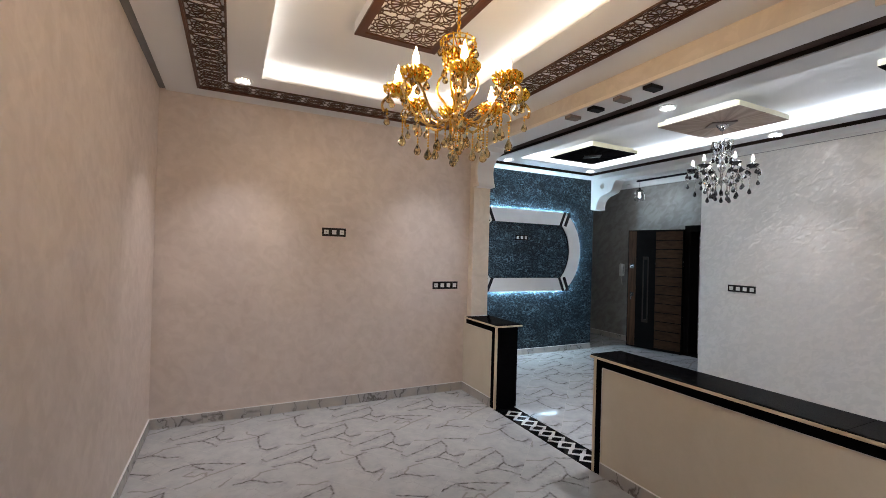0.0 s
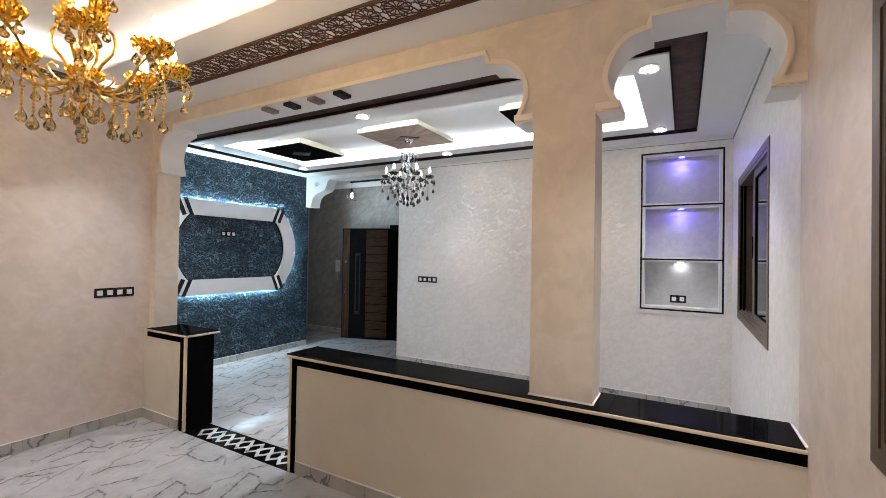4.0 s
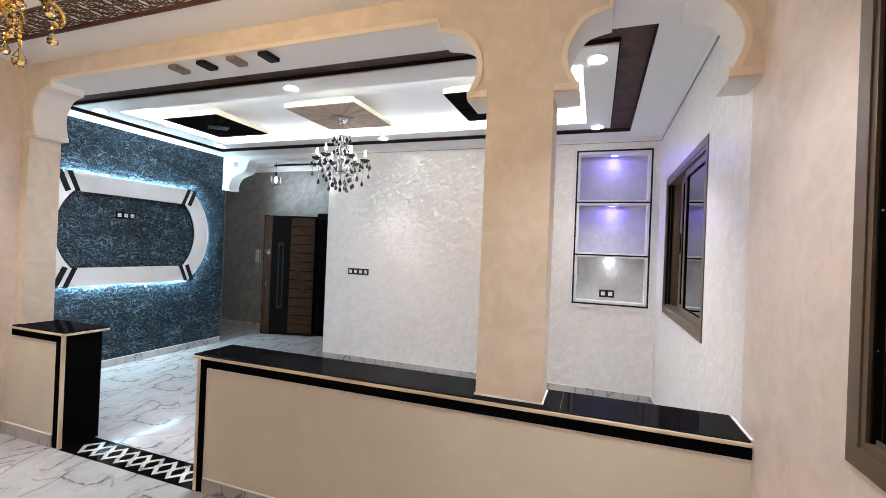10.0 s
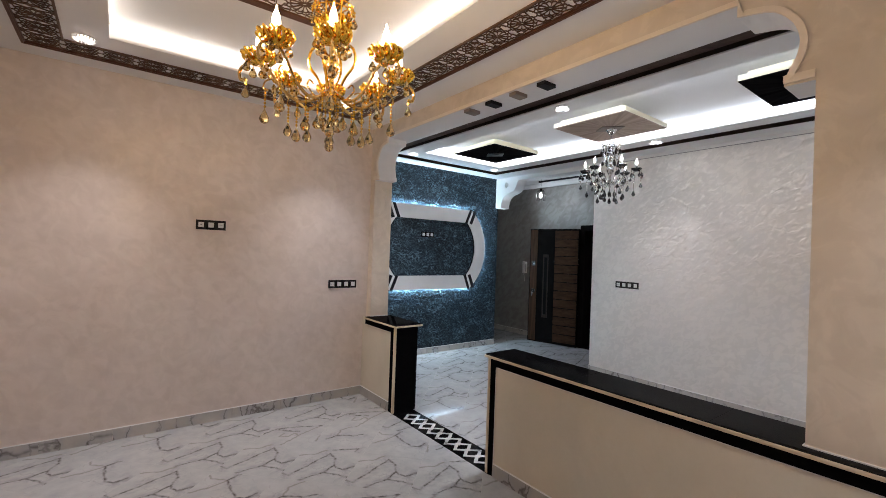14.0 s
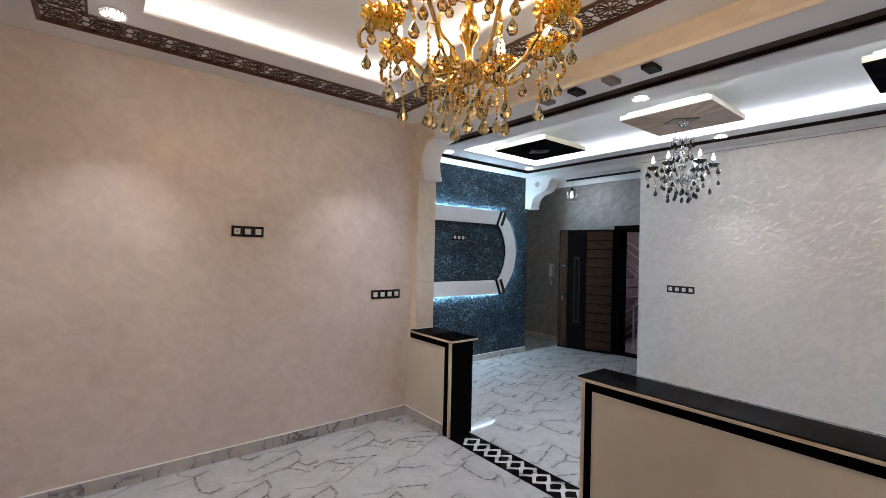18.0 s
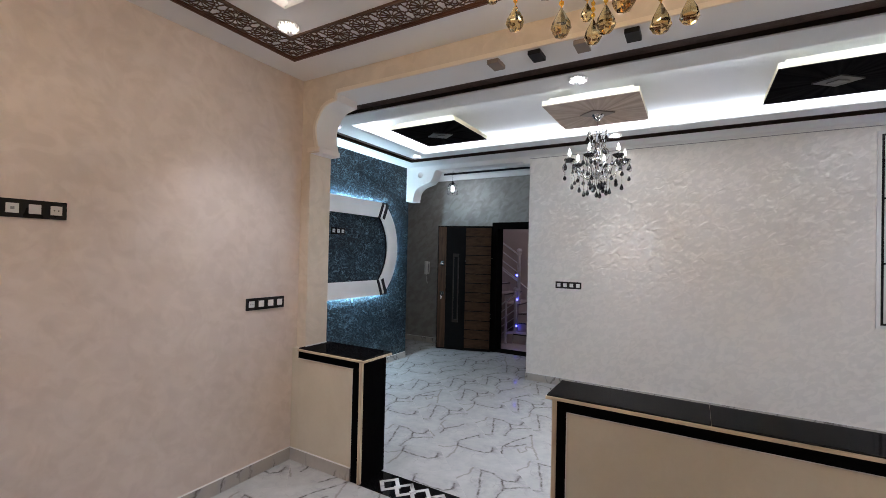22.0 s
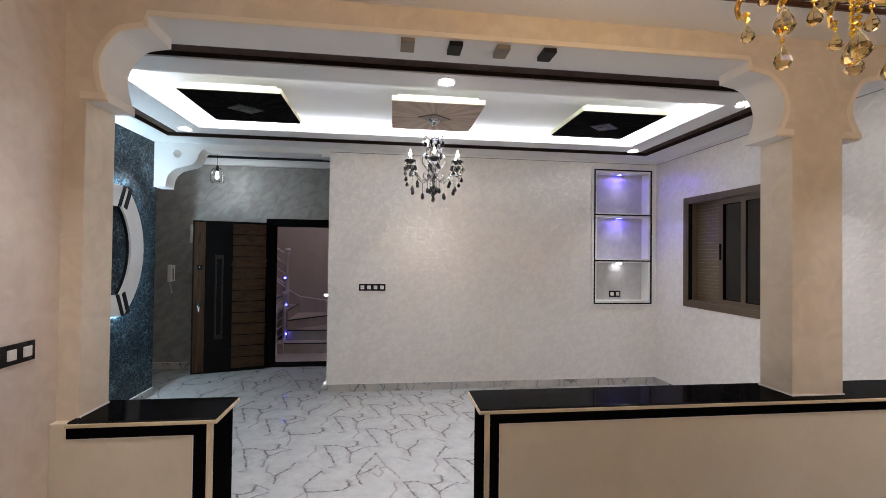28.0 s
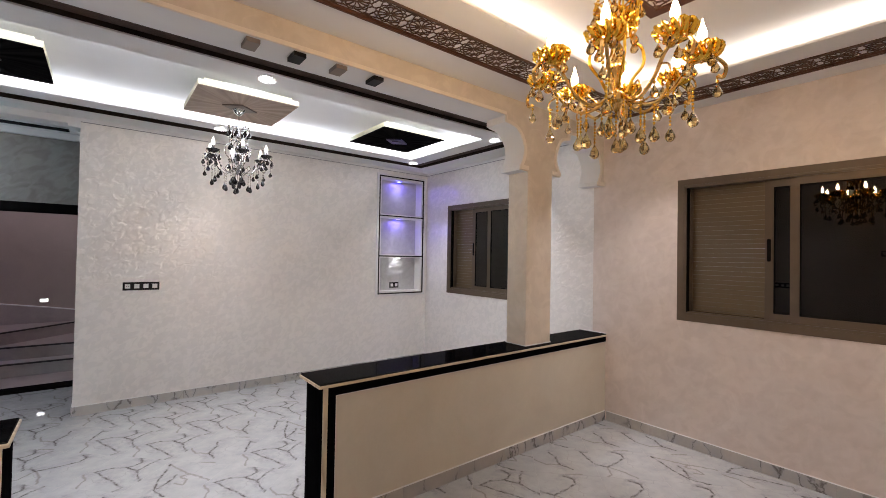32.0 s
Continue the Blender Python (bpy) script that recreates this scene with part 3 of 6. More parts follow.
solid("wall_back", bbox(XL, XR, YB - 0.2, YB, -0.1, ZT), M_WALL, "beige polished plaster wall at the back of the salon", "wall")
NICHE = (2.04, 2.835, 1.03, 2.765)
far = wall_boxes(bmesh.new(), "y", YW, YW + 0.22, -1.265, XR, -0.1, ZT, [NICHE])
solid("wall_pearl", far, M_PEARL, "pearl white plaster wall with trowelled relief", "wall")
solid("wall_blue", bbox(XB - 0.2, XB, Y1, YW + 0.06, -0.1, ZT), M_BLUE, "dark blue textured plaster feature wall", "wall")
solid("wall_salon_return", bbox(XB - 0.2, XL - 0.2, Y1 - 0.2, Y1, -0.1, ZT), M_PEARL, "plain plaster wall closing the far salon", "wall")
DOOR = (-2.215, -1.215, 0.0, 2.03)
solid("wall_hall", wall_boxes(bmesh.new(), "y", YH, YH + 0.2, -4.6, -0.2, -0.1, ZT, [DOOR]), M_HALLP, "pearl grey plaster wall round the entrance door", "wall")
solid("wall_hall_left", bbox(-4.6, -4.4, 3.0, YH, -0.1, ZT), M_HALLP, "plain plaster wall at the end of the hall", "wall")
solid("wall_hall_front", bbox(-4.4, XB - 0.2, 2.9, 3.1, -0.1, ZT), M_HALLP, "plain plaster wall of the hall", "wall")
solid("wall_hall_right", bbox(-0.4, -0.2, YW + 0.22, YH, -0.1, ZT), M_HALLP, "plain plaster wall at the end of the hall", "wall")

# ---- the arch wall between the salons ----
ZA = 2.755                                     # the soffit between the arches' shoulders


def shoulder(side, edge, corbel, bulge, notch):
    """Corbel, horseshoe curve and step of an arch from its post up to the soffit. side: +1 where the post is on the right."""
    s = side
    line = [(edge, 2.335), (corbel, 2.335), (corbel, 2.375), (corbel + s * 0.012, 2.380)]
    arc = curve([(corbel + s * 0.012, 2.38, 0), (bulge - s * 0.004, 2.46, 0), (bulge, 2.53, 0), (bulge - s * 0.03, 2.605, 0), ((bulge + notch) / 2 + s * 0.012, 2.672, 0), (notch, 2.70, 0)], 5)
    line += [(p.x, p.y) for p in arc[1:]]
    return line + [(notch, ZA)]


left = shoulder(-1, -1.965, -1.87, -1.905, -1.70)
mid_l = shoulder(1, 1.745, 1.640, 1.690, 1.462)
mid_r = shoulder(-1, 2.07, 2.185, 2.130, 2.322)
right_s = shoulder(1, XR, 2.785, 2.835, 2.632)
outline = [(XL, 0.0), (-1.985, 0.0), (-1.985, LOW), (-1.965, LOW)] + left + mid_l[::-1] + [(1.745, LOW), (2.07, LOW)] + mid_r + right_s[::-1] + [(XR, 3.0), (XL, 3.0)]
bm = prism(bmesh.new(), outline, "y", Y0, Y1)
bm.normal_update()
for f in bm.faces:
    c = f.calc_center_median()
    f.material_index = 1 if abs(f.normal.y) < 0.5 and c.z > 2.3 else 0
bmesh.ops.triangulate(bm, faces=[f for f in bm.faces if len(f.verts) > 4])
solid("arch_wall", bm, [M_ARCH, M_CEIL], "cream plaster wall with two horseshoe arches on a square column", "arch")


def offset(line, d):
    """The line moved sideways by d, in its own plane."""
    out = []
    for i, p in enumerate(line):
        a, b = Vector(line[max(i - 1, 0)]), Vector(line[min(i + 1, len(line) - 1)])
        way = (b - a).normalized()
        out.append((p[0] - way.y * d, p[1] + way.x * d))
    return out


trim = bmesh.new()
for lo, hi in ((left, mid_l), (mid_r, right_s)):
    path = lo[2:-1] + [(lo[-1][0], ZA)] + [(hi[-1][0], ZA)] + hi[2:-1][::-1]
    ribbon(trim, path, offset(path, 0.026), "y", Y0 - 0.013, Y0 + 0.002)
for e, c in ((-1.985, -1.87), (1.640, 1.745), (2.07, 2.185), (2.785, XR)):
    box(trim, min(e, c), max(e, c), Y0 - 0.012, Y0 + 0.001, 2.345, 2.378)
solid("trim_arch", trim, M_TRIM, "raised cream plaster border round the arches", "trim")

# ---- low walls under the arches ----


def low_wall(name, x0, x1, end, inset, over, label):
    """A waist-high wall with a granite top. end: the x of its free end; inset: the panel's start from there; over: the top's overhang."""
    s = 1 if end == x0 else -1                     # the way from the free end into the wall
    root = thing(name, ((x0 + x1) / 2, 0.135, 0), label, "low wall", "low walls under the arches", "structure")
    part("wall_core", bbox(x0 + (0.012 if s > 0 else 0), x1 - (0.012 if s < 0 else 0), 0.0255, Y1 - 0.012, 0, LOW - 0.030), M_PANEL, root)
    part("panel", bbox(x0 + (inset if s > 0 else 0), x1 - (inset if s < 0 else 0), 0.014, 0.025, 0.0, 0.772), M_PANEL, root)
    ov0, ov1 = (over if s > 0 else 0), (over if s < 0 else 0)
    part("nosing", bbox(x0 - ov0, x1 + ov1, -0.004, Y1 + 0.045, 0.829, 0.846, 0.004), M_STRIP, root, "pale veined stone nosing")
    n = 4 if x1 - x0 > 1 else 1
    for i in range(n):
        a, b = x0 - ov0 + 0.006 + (x1 + ov1 - 0.012 - x0 + ov0) * i / n, x0 - ov0 + 0.006 + (x1 + ov1 - 0.012 - x0 + ov0) * (i + 1) / n
        part("slab", bbox(a + 0.0006, b - 0.0006, 0.003, Y1 + 0.039, 0.8455, LOW, 0.003), M_GRANITE, root, "polished black granite slab")
    part("band", bbox(x0 + (0.022 if s > 0 else 0), x1 - (0.022 if s < 0 else 0), 0.008, 0.025, 0.777, 0.829), M_BLKST, root, "black granite band")
    part("upright_band", bbox(end + s * 0.022, end + s * (inset - 0.005), 0.008, 0.025, 0.0, 0.7765), M_BLKST, root, "black granite band")
    part("corner_strip", bbox(end - s * 0.004, end + s * 0.0215, 0.006, 0.0265, 0.0, 0.8285, 0.003), M_STRIPV, root, "pale stone corner strip")
    part("end_panel", bbox(end - s * 0.006, end + s * 0.012, 0.027, Y1, 0.0, 0.8285), M_BLKST, root, "black granite end panel")
    edge = bmesh.new()
    a, b = (x0 + inset, x1) if s > 0 else (x0, x1 - inset)
    box(edge, a, b, 0.011, 0.024, 0.772, 0.777)
    e = end + s * (inset - 0.0025)
    box(edge, e - 0.0022, e + 0.0022, 0.011, 0.024, 0.085, 0.772)
    part("white_joint", edge, M_WHITE, root)
    return root


low_wall("low_wall_long", -0.045, XR, -0.045, 0.075, 0.038, "long cream low wall edged and topped in black granite")
short_wall = low_wall("low_wall_short", -1.985, -1.362, -1.362, 0.084, 0.027, "short cream low wall edged and topped in black granite")
part("panel_return", bbox(XL + 0.001, -1.986, 0.014, Y0 - 0.0005, 0.0, 0.845), M_PANEL, short_wall)

bead = bmesh.new()
for x0, x1, y0, y1 in ((1.738, 2.077, Y0 - 0.007, Y0), (1.738, 2.077, Y1, Y1 + 0.007), (1.738, 1.745, Y0, Y1), (2.07, 2.077, Y0, Y1), (XR - 0.008, XR, 0.006, Y1), (-1.965, -1.958, Y0, Y1)):
    box(bead, x0, x1, y0, y1, LOW - 0.001, LOW + 0.006)
solid("trim_bead", bead, M_WHITE, "thin white sealant bead where walls meet the granite top", "trim")

# ---- ceilings ----


def ring(bm, outer, inner, z0, z1):
    (a, b, c, d), (e, f, g, h) = outer, inner
    for x0, x1, y0, y1 in ((a, e, c, d), (f, b, c, d), (e, f, c, g), (e, f, h, d)):
        if x1 - x0 > 1e-4 and y1 - y0 > 1e-4:
            box(bm, x0, x1, y0, y1, z0, z1)
    return bm


def grow(r, d):
    return (r[0] - d, r[1] + d, r[2] - d, r[3] + d)


NEAR = (XL, XR, YE, Y0)
ZNR, ZFR = 3.045, 2.995
bm = ring(bmesh.new(), (XL, XR, YE, Y0 + 0.02), COVE_N, ZN, ZN + 0.016)
ring(bm, NEAR, grow(COVE_N, 0.12), ZN + 0.016, ZNR)
box(bm, XL, XR, YE, Y0 + 0.02, ZNR, ZNR + 0.1)
# Shadow gap along the back wall: its shade is in the grey colour.
solid("trim_back", bbox(XL, XR, YB, YE, ZN + 0.012, ZN + 0.06), M_GREYP, "recessed strip coloured grey as the shadow gap along the back wall", "trim")
solid("ceiling_near", bm, M_CEIL, "white tray ceiling with a lit cove", "ceiling")
CH_O, CH_I = (-2.93, 2.575, 0.60, 2.80), (-2.755, 2.375, 0.79, 2.625)
bm = ring(bmesh.new(), (XB, XR, Y1 - 0.01, YW), CH_O, ZF, ZF + 0.055)
ring(bm, CH_I, COVE_F, ZF, ZF + 0.012)
ring(bm, CH_I, grow(COVE_F, 0.12), ZF + 0.012, ZFR)
ring(bm, (XB, XR, Y1 - 0.01, YW), CH_I, ZF + 0.055, ZFR)
box(bm, XB, XR, Y1 - 0.01, YW, ZFR, ZFR + 0.1)
solid("ceiling_far", bm, M_CEIL, "white tray ceiling with a lit cove and a brown channel", "ceiling")
bm = bmesh.new()
box(bm, -1.265, XR, YW - 0.016, YW, ZF - 0.034, ZF)
box(bm, XR - 0.016, XR, Y1, YW - 0.016, ZF - 0.034, ZF)
solid("trim_cornice", bm, M_CEIL, "narrow white cornice along the top of the walls", "trim")
# The cornice's thin shadow line, drawn as a solid grey strip.
bm = bmesh.new()
box(bm, -1.265, XR - 0.016, YW - 0.011, YW, ZF - 0.039, ZF - 0.0345)
box(bm, XR - 0.011, XR, Y1, YW - 0.011, ZF - 0.039, ZF - 0.0345)
solid("trim_cornice_shadow", bm, M_PLGRY, "thin grey strip drawn as the shadow line under the cornice", "trim")
solid("trim_channel", ring(bmesh.new(), grow(CH_O, -0.002), grow(CH_I, 0.002), ZF + 0.0385, ZF + 0.054), M_CHAN, "brown textured bed of the ceiling channel", "trim")
bm = ring(bmesh.new(), grow(CH_O, -0.001), grow(CH_O, -0.012), ZF + 0.004, ZF + 0.038)
ring(bm, grow(CH_I, 0.010), grow(CH_I, 0.001), ZF + 0.010, ZF + 0.038)
solid("trim_channel_edge", bm, M_BROWN, "blackish brown edges of the ceiling channel", "trim")
bm = bmesh.new()
box(bm, -4.4, -0.4, YW + 0.22, YH, 3.02, 3.12)
box(bm, -4.4, XB - 0.2, 3.1, YW + 0.23, 3.02, 3.12)
box(bm, -4.4, -0.4, YH - 0.05, YH, 2.875, 2.945)
box(bm, -4.4, -0.4, YH - 0.10, YH, 2.945, 3.02)
solid("ceiling_hall", bm, M_CEIL, "white hall ceiling with a stepped cornice", "ceiling")
# Shade under the ceiling step, put in as a black strip.
solid("trim_hall", bbox(-3.2, -1.4, YH - 0.125, YH - 0.1005, 2.955, 2.985), M_SLATB, "black strip drawn as the shadow line under the hall ceiling", "trim")

# the header over the hall's entrance, with its scrolled bracket
brk = [(XB, 2.37), (-3.085, 2.37)]
brk += [(p.x, p.y) for p in curve([(-3.085, 2.40, 0), (-3.06, 2.50, 0), (-2.99, 2.575, 0), (-2.89, 2.61, 0), (-2.80, 2.64, 0), (-2.75, 2.70, 0), (-2.725, 2.77, 0), (-2.685, 2.815, 0)], 4)]
brk += [(-1.36, 2.815), (-1.36, 2.785), (-1.2655, 2.785), (-1.2655, 3.0), (XB, 3.0)]
bm = prism(bmesh.new(), brk, "y", YW, YW + 0.2)
hole = [(-2.965 + 0.045 * math.cos(a * math.pi / 10), 2.755 + 0.045 * math.sin(a * math.pi / 10)) for a in range(20)]
header = solid("header_hall", bm, M_CEIL, "white header with a scrolled bracket over the hall entrance", "header")
cut = new("bracket_hole", mesh("bracket_hole", prism(bmesh.new(), hole, "y", YW - 0.1, YW + 0.3)))
md = header.modifiers.new("hole", "BOOLEAN")
md.operation, md.object, md.solver = "DIFFERENCE", cut, "EXACT"
deps = bpy.context.evaluated_depsgraph_get()
cut_mesh = bpy.data.meshes.new_from_object(header.evaluated_get(deps))
header.modifiers.clear()
header.data = cut_mesh
bpy.data.objects.remove(cut)

# ---- windows ----


def window(name, y0, y1, z0, z1, a_at, b_at, holes, label):
    """A sliding window with both sashes pushed to one end and its roller shutter down. y1: the end that stands open."""
    root = thing(name, (XR, (y0 + y1) / 2, z0), label, "window", "aluminium windows", "structure")
    X = XR
    frame_bm = bmesh.new()
    w = 0.052
    for a, b, c, d in ((y0, y1, z0, z0 + w), (y0, y1, z1 - w, z1), (y0, y0 + w, z0 + w, z1 - w), (y1 - w, y1, z0 + w, z1 - w)):
        box(frame_bm, X - 0.006, X + 0.012, a, b, c, d)
    part("window_frame", frame_bm, M_ALU, root, "dark brown aluminium frame")
    lip = bmesh.new()
    for a, b, c, d in ((y0 + w, y1 - w, z0 + w, z0 + w + 0.020), (y0 + w, y1 - w, z1 - w - 0.020, z1 - w), (y0 + w, y0 + w + 0.020, z0 + w + 0.02, z1 - w - 0.02), (y1 - w - 0.020, y1 - w, z0 + w + 0.02, z1 - w - 0.02)):
        box(lip, X - 0.001, X + 0.098, a, b, c, d)
    part("track_frame", lip, M_ALU, root)
    for x in (X + 0.018, X + 0.048, X + 0.082):
        part("sliding_rail", bbox(x - 0.0025, x + 0.0025, y0 + w + 0.02, y1 - w - 0.02, z0 + w + 0.020, z0 + w + 0.032), M_STEEL if x > X + 0.06 else M_ALU, root, "bright steel rail" if x > X + 0.06 else "")
    for x in (X + 0.016, X + 0.041):
        part("rubber_seal", bbox(x - 0.009, x + 0.009, y1 - w - 0.0275, y1 - w - 0.0202, z0 + w + 0.022, z1 - w - 0.022), M_BLACK, root, "black rubber seal")
    for z in (z0 + 0.29, z0 + 0.62, z1 - 0.20):
        part("screw", bbox(X + 0.010, X + 0.015, y1 - w - 0.0285, y1 - w - 0.0277, z, z + 0.005), M_STEEL, root, "small steel screw")
    part("brush_strip", bbox(X + 0.058, X + 0.0975, y1 - w - 0.030, y1 - w - 0.0202, z0 + w + 0.022, z1 - w - 0.022), M_PILE, root, "mottled brown reveal strip")
    part("shutter_guide", bbox(X + 0.099, X + 0.14, y1 - w - 0.032, y1 - w + 0.02, z0 + w - 0.02, z1 - w + 0.02), M_ALU, root)
    part("shutter_guide", bbox(X + 0.099, X + 0.14, y0 + 0.02, y0 + w + 0.03, z0 + w - 0.02, z1 - w + 0.02), M_ALU, root)
    # sashes
    ha, hb = y1 - a_at, y1 - b_at
    for nm, top, x in (("outer_sash", ha, X + 0.050), ("inner_sash", hb, X + 0.018)):
        bm = bmesh.new()
        bottom = y0 + w + (0.10 if nm == "outer_sash" else 0.017)
        zz0, zz1, st = z0 + w + 0.020, z1 - w - 0.020, 0.055
        for a, b, c, d in ((bottom, top, zz0, zz0 + st), (bottom, top, zz1 - st, zz1), (top - st, top, zz0 + st, zz1 - st), (bottom, bottom + st, zz0 + st, zz1 - st)):
            box(bm, x, x + 0.028, a, b, c, d)
        sash = part(nm, bm, M_ALU, root, "brown aluminium sliding sash")
        gm = bmesh.new()
        for a, b, c, d in ((bottom + st, top - st, zz0 + st, zz0 + st + 0.008), (bottom + st, top - st, zz1 - st - 0.008, zz1 - st), (top - st - 0.008, top - st, zz0 + st, zz1 - st), (bottom + st, bottom + st + 0.008, zz0 + st, zz1 - st)):
            box(gm, x + 0.004, x + 0.022, a, b, c, d)
        part("gasket", gm, M_BLACK, sash, "black gasket")
        pane = part("pane", bbox(x + 0.011, x + 0.015, bottom + st, top - st, zz0 + st, zz1 - st), M_GLASS, sash, "dark tinted glass pane")
        if nm == "outer_sash":
            zc = (z0 + z1) / 2 + 0.0
            hd = bmesh.new()
            pts = [(top - st / 2 + 0.013 * math.cos(t), zc + (0.075 if math.sin(t) > 0 else -0.075) + 0.013 * math.sin(t)) for t in [k * math.pi / 8 + 0.01 for k in range(16)]]
            prism(hd, pts, "x", x - 0.006, x + 0.001)
            h = part("handle", hd, M_BLACK, sash, "black recessed pull handle")
    # roller shutter
    sh = 0.038
    zb = z0 + w + 0.006
    n = int((z1 - w - zb) / sh) + 1
    ys0, ys1 = y0 + 0.03, y1 - w - 0.006
    bm = bmesh.new()
    prof = [(0.002, 0.0), (-0.0008, 0.0006), (-0.0012, 0.006), (-0.0009, 0.0125), (-0.0006, 0.013), (-0.0011, 0.0135), (-0.0014, 0.020), (-0.0011, 0.0262), (-0.0007, 0.0267), (-0.0011, 0.0272), (-0.0012, 0.032), (-0.0006, 0.0362), (0.002, 0.0366), (0.004, 0.0376), (0.008, 0.0376), (0.008, 0.0)]
    lo = [bm.verts.new((x, ys0 - (ys0 + ys1) / 2, z)) for x, z in prof]
    hi = [bm.verts.new((x, ys1 - (ys0 + ys1) / 2, z)) for x, z in prof]
    for i in range(len(prof)):
        j = (i + 1) % len(prof)
        bm.faces.new((lo[i], lo[j], hi[j], hi[i]))
    bm.faces.new(lo[::-1])
    bm.faces.new(hi)
    slat_me = mesh("shutter_slat", bm, M_SHUT)
    shutter = part("shutter", bbox(X + 0.112, X + 0.118, ys0, ys1, zb + n * sh - 0.004, z1 - w + 0.10), M_SHUT, root, "closed brown roller shutter")
    for i in range(n):
        shared("shutter_slat", slat_me, shutter, (X + 0.112, (ys0 + ys1) / 2, zb + i * sh))
    dots = bmesh.new()
    step, dash = holes[1], holes[2]
    for r in holes[0]:
        z = zb + (n - 1 - r) * sh - 0.0015
        y = ys0 + 0.05
        while y < ys1 - 0.03:
            box(dots, X + 0.1085, X + 0.1112, y, y + dash, z, z + 0.0030)
            y += step
    part("light_slots", dots, M_PLSLOT, root, "rows of small light slots")
    return root


M_PLSLOT = plain("pale_slot", (0.28, 0.23, 0.16), 0.5)
window("window_near", -2.32, -0.668, 1.080, 2.305, 0.624, 0.788, ((3, 4, 5, 6), 0.026, 0.012), "brown aluminium sliding window with a lowered roller shutter")
window("window_far", 0.93, 2.56, 1.07, 2.337, 0.485, 0.815, ((2, 3, 4, 5, 6, 7, 8, 9, 10, 11), 0.038, 0.017), "brown aluminium sliding window with a perforated roller shutter")

# ---- the lit wall niche ----
nx0, nx1, nz0, nz1 = NICHE
niche = thing("wall_niche", ((nx0 + nx1) / 2, YW, nz0), "white wall niche with three lit compartments edged in black", "wall niche")
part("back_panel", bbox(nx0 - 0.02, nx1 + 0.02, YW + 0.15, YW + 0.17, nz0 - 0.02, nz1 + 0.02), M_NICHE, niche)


def frame_ring(x0, x1, z0, z1, w, ya, yb):
    bm = bmesh.new()
    for a, b, c, d in ((x0, x1, z0, z0 + w), (x0, x1, z1 - w, z1), (x0, x0 + w, z0 + w, z1 - w), (x1 - w, x1, z0 + w, z1 - w)):
        box(bm, a, b, ya, yb, c, d)
    return bm


part("outer_moulding", frame_ring(nx0 - 0.028, nx1 + 0.028, nz0 - 0.028, nz1 + 0.028, 0.030, YW - 0.016, YW + 0.001), M_WHITE, niche, "white moulding")
part("black_inlay", frame_ring(nx0 + 0.0025, nx1 - 0.0025, nz0 + 0.0025, nz1 - 0.0025, 0.0172, YW - 0.020, YW + 0.02), M_PLBLK, niche, "black inlay")
part("inner_lining", frame_ring(nx0 + 0.0195, nx1 - 0.0195, nz0 + 0.0195, nz1 - 0.0195, 0.024, YW - 0.008, YW + 0.15), M_WHITE, niche, "white lining")
SH = (1.588, 2.178)
for z in SH:
    shelf = part("shelf", bbox(nx0 + 0.0435, nx1 - 0.0435, YW - 0.008, YW + 0.15, z - 0.026, z + 0.026), M_WHITE, niche)
    part("shelf_inlay", bbox(nx0 + 0.0197, nx1 - 0.0197, YW - 0.013, YW - 0.0081, z - 0.008, z + 0.008), M_PLBLK, shelf, "black inlay on the shelf edge")
for i, (z, mt, col, w) in enumerate(((nz1 - 0.044, M_LEDB, (0.60, 0.60, 1.0), 1.9), (SH[1] - 0.026, M_LEDB, (0.60, 0.60, 1.0), 1.9), (SH[0] - 0.026, M_LEDC, (1.0, 0.96, 0.9), 0.65))):
    x = (nx0 + nx1) / 2
    puck = part("puck_light", lathe(bmesh.new(), [(0.038, z - 0.008), (0.038, z)], 20, (x, YW + 0.085, 0)), M_STEEL, niche, "round recessed LED")
    part("lens", lathe(bmesh.new(), [(0.030, z - 0.0125), (0.032, z - 0.0082)], 20, (x, YW + 0.085, 0)), mt, puck, "glowing blue lens" if i < 2 else "glowing white lens")
    spot(x, YW + (0.070 if i < 2 else 0.035), z - 0.018, w, col, 112, 1.0, 0.012)
    if i < 2:
        spot(x, YW + 0.035, z - 0.018, 2.2, (0.22, 0.16, 1.0), 174, 0.2, 0.012)

# ---- socket and switch strips ----


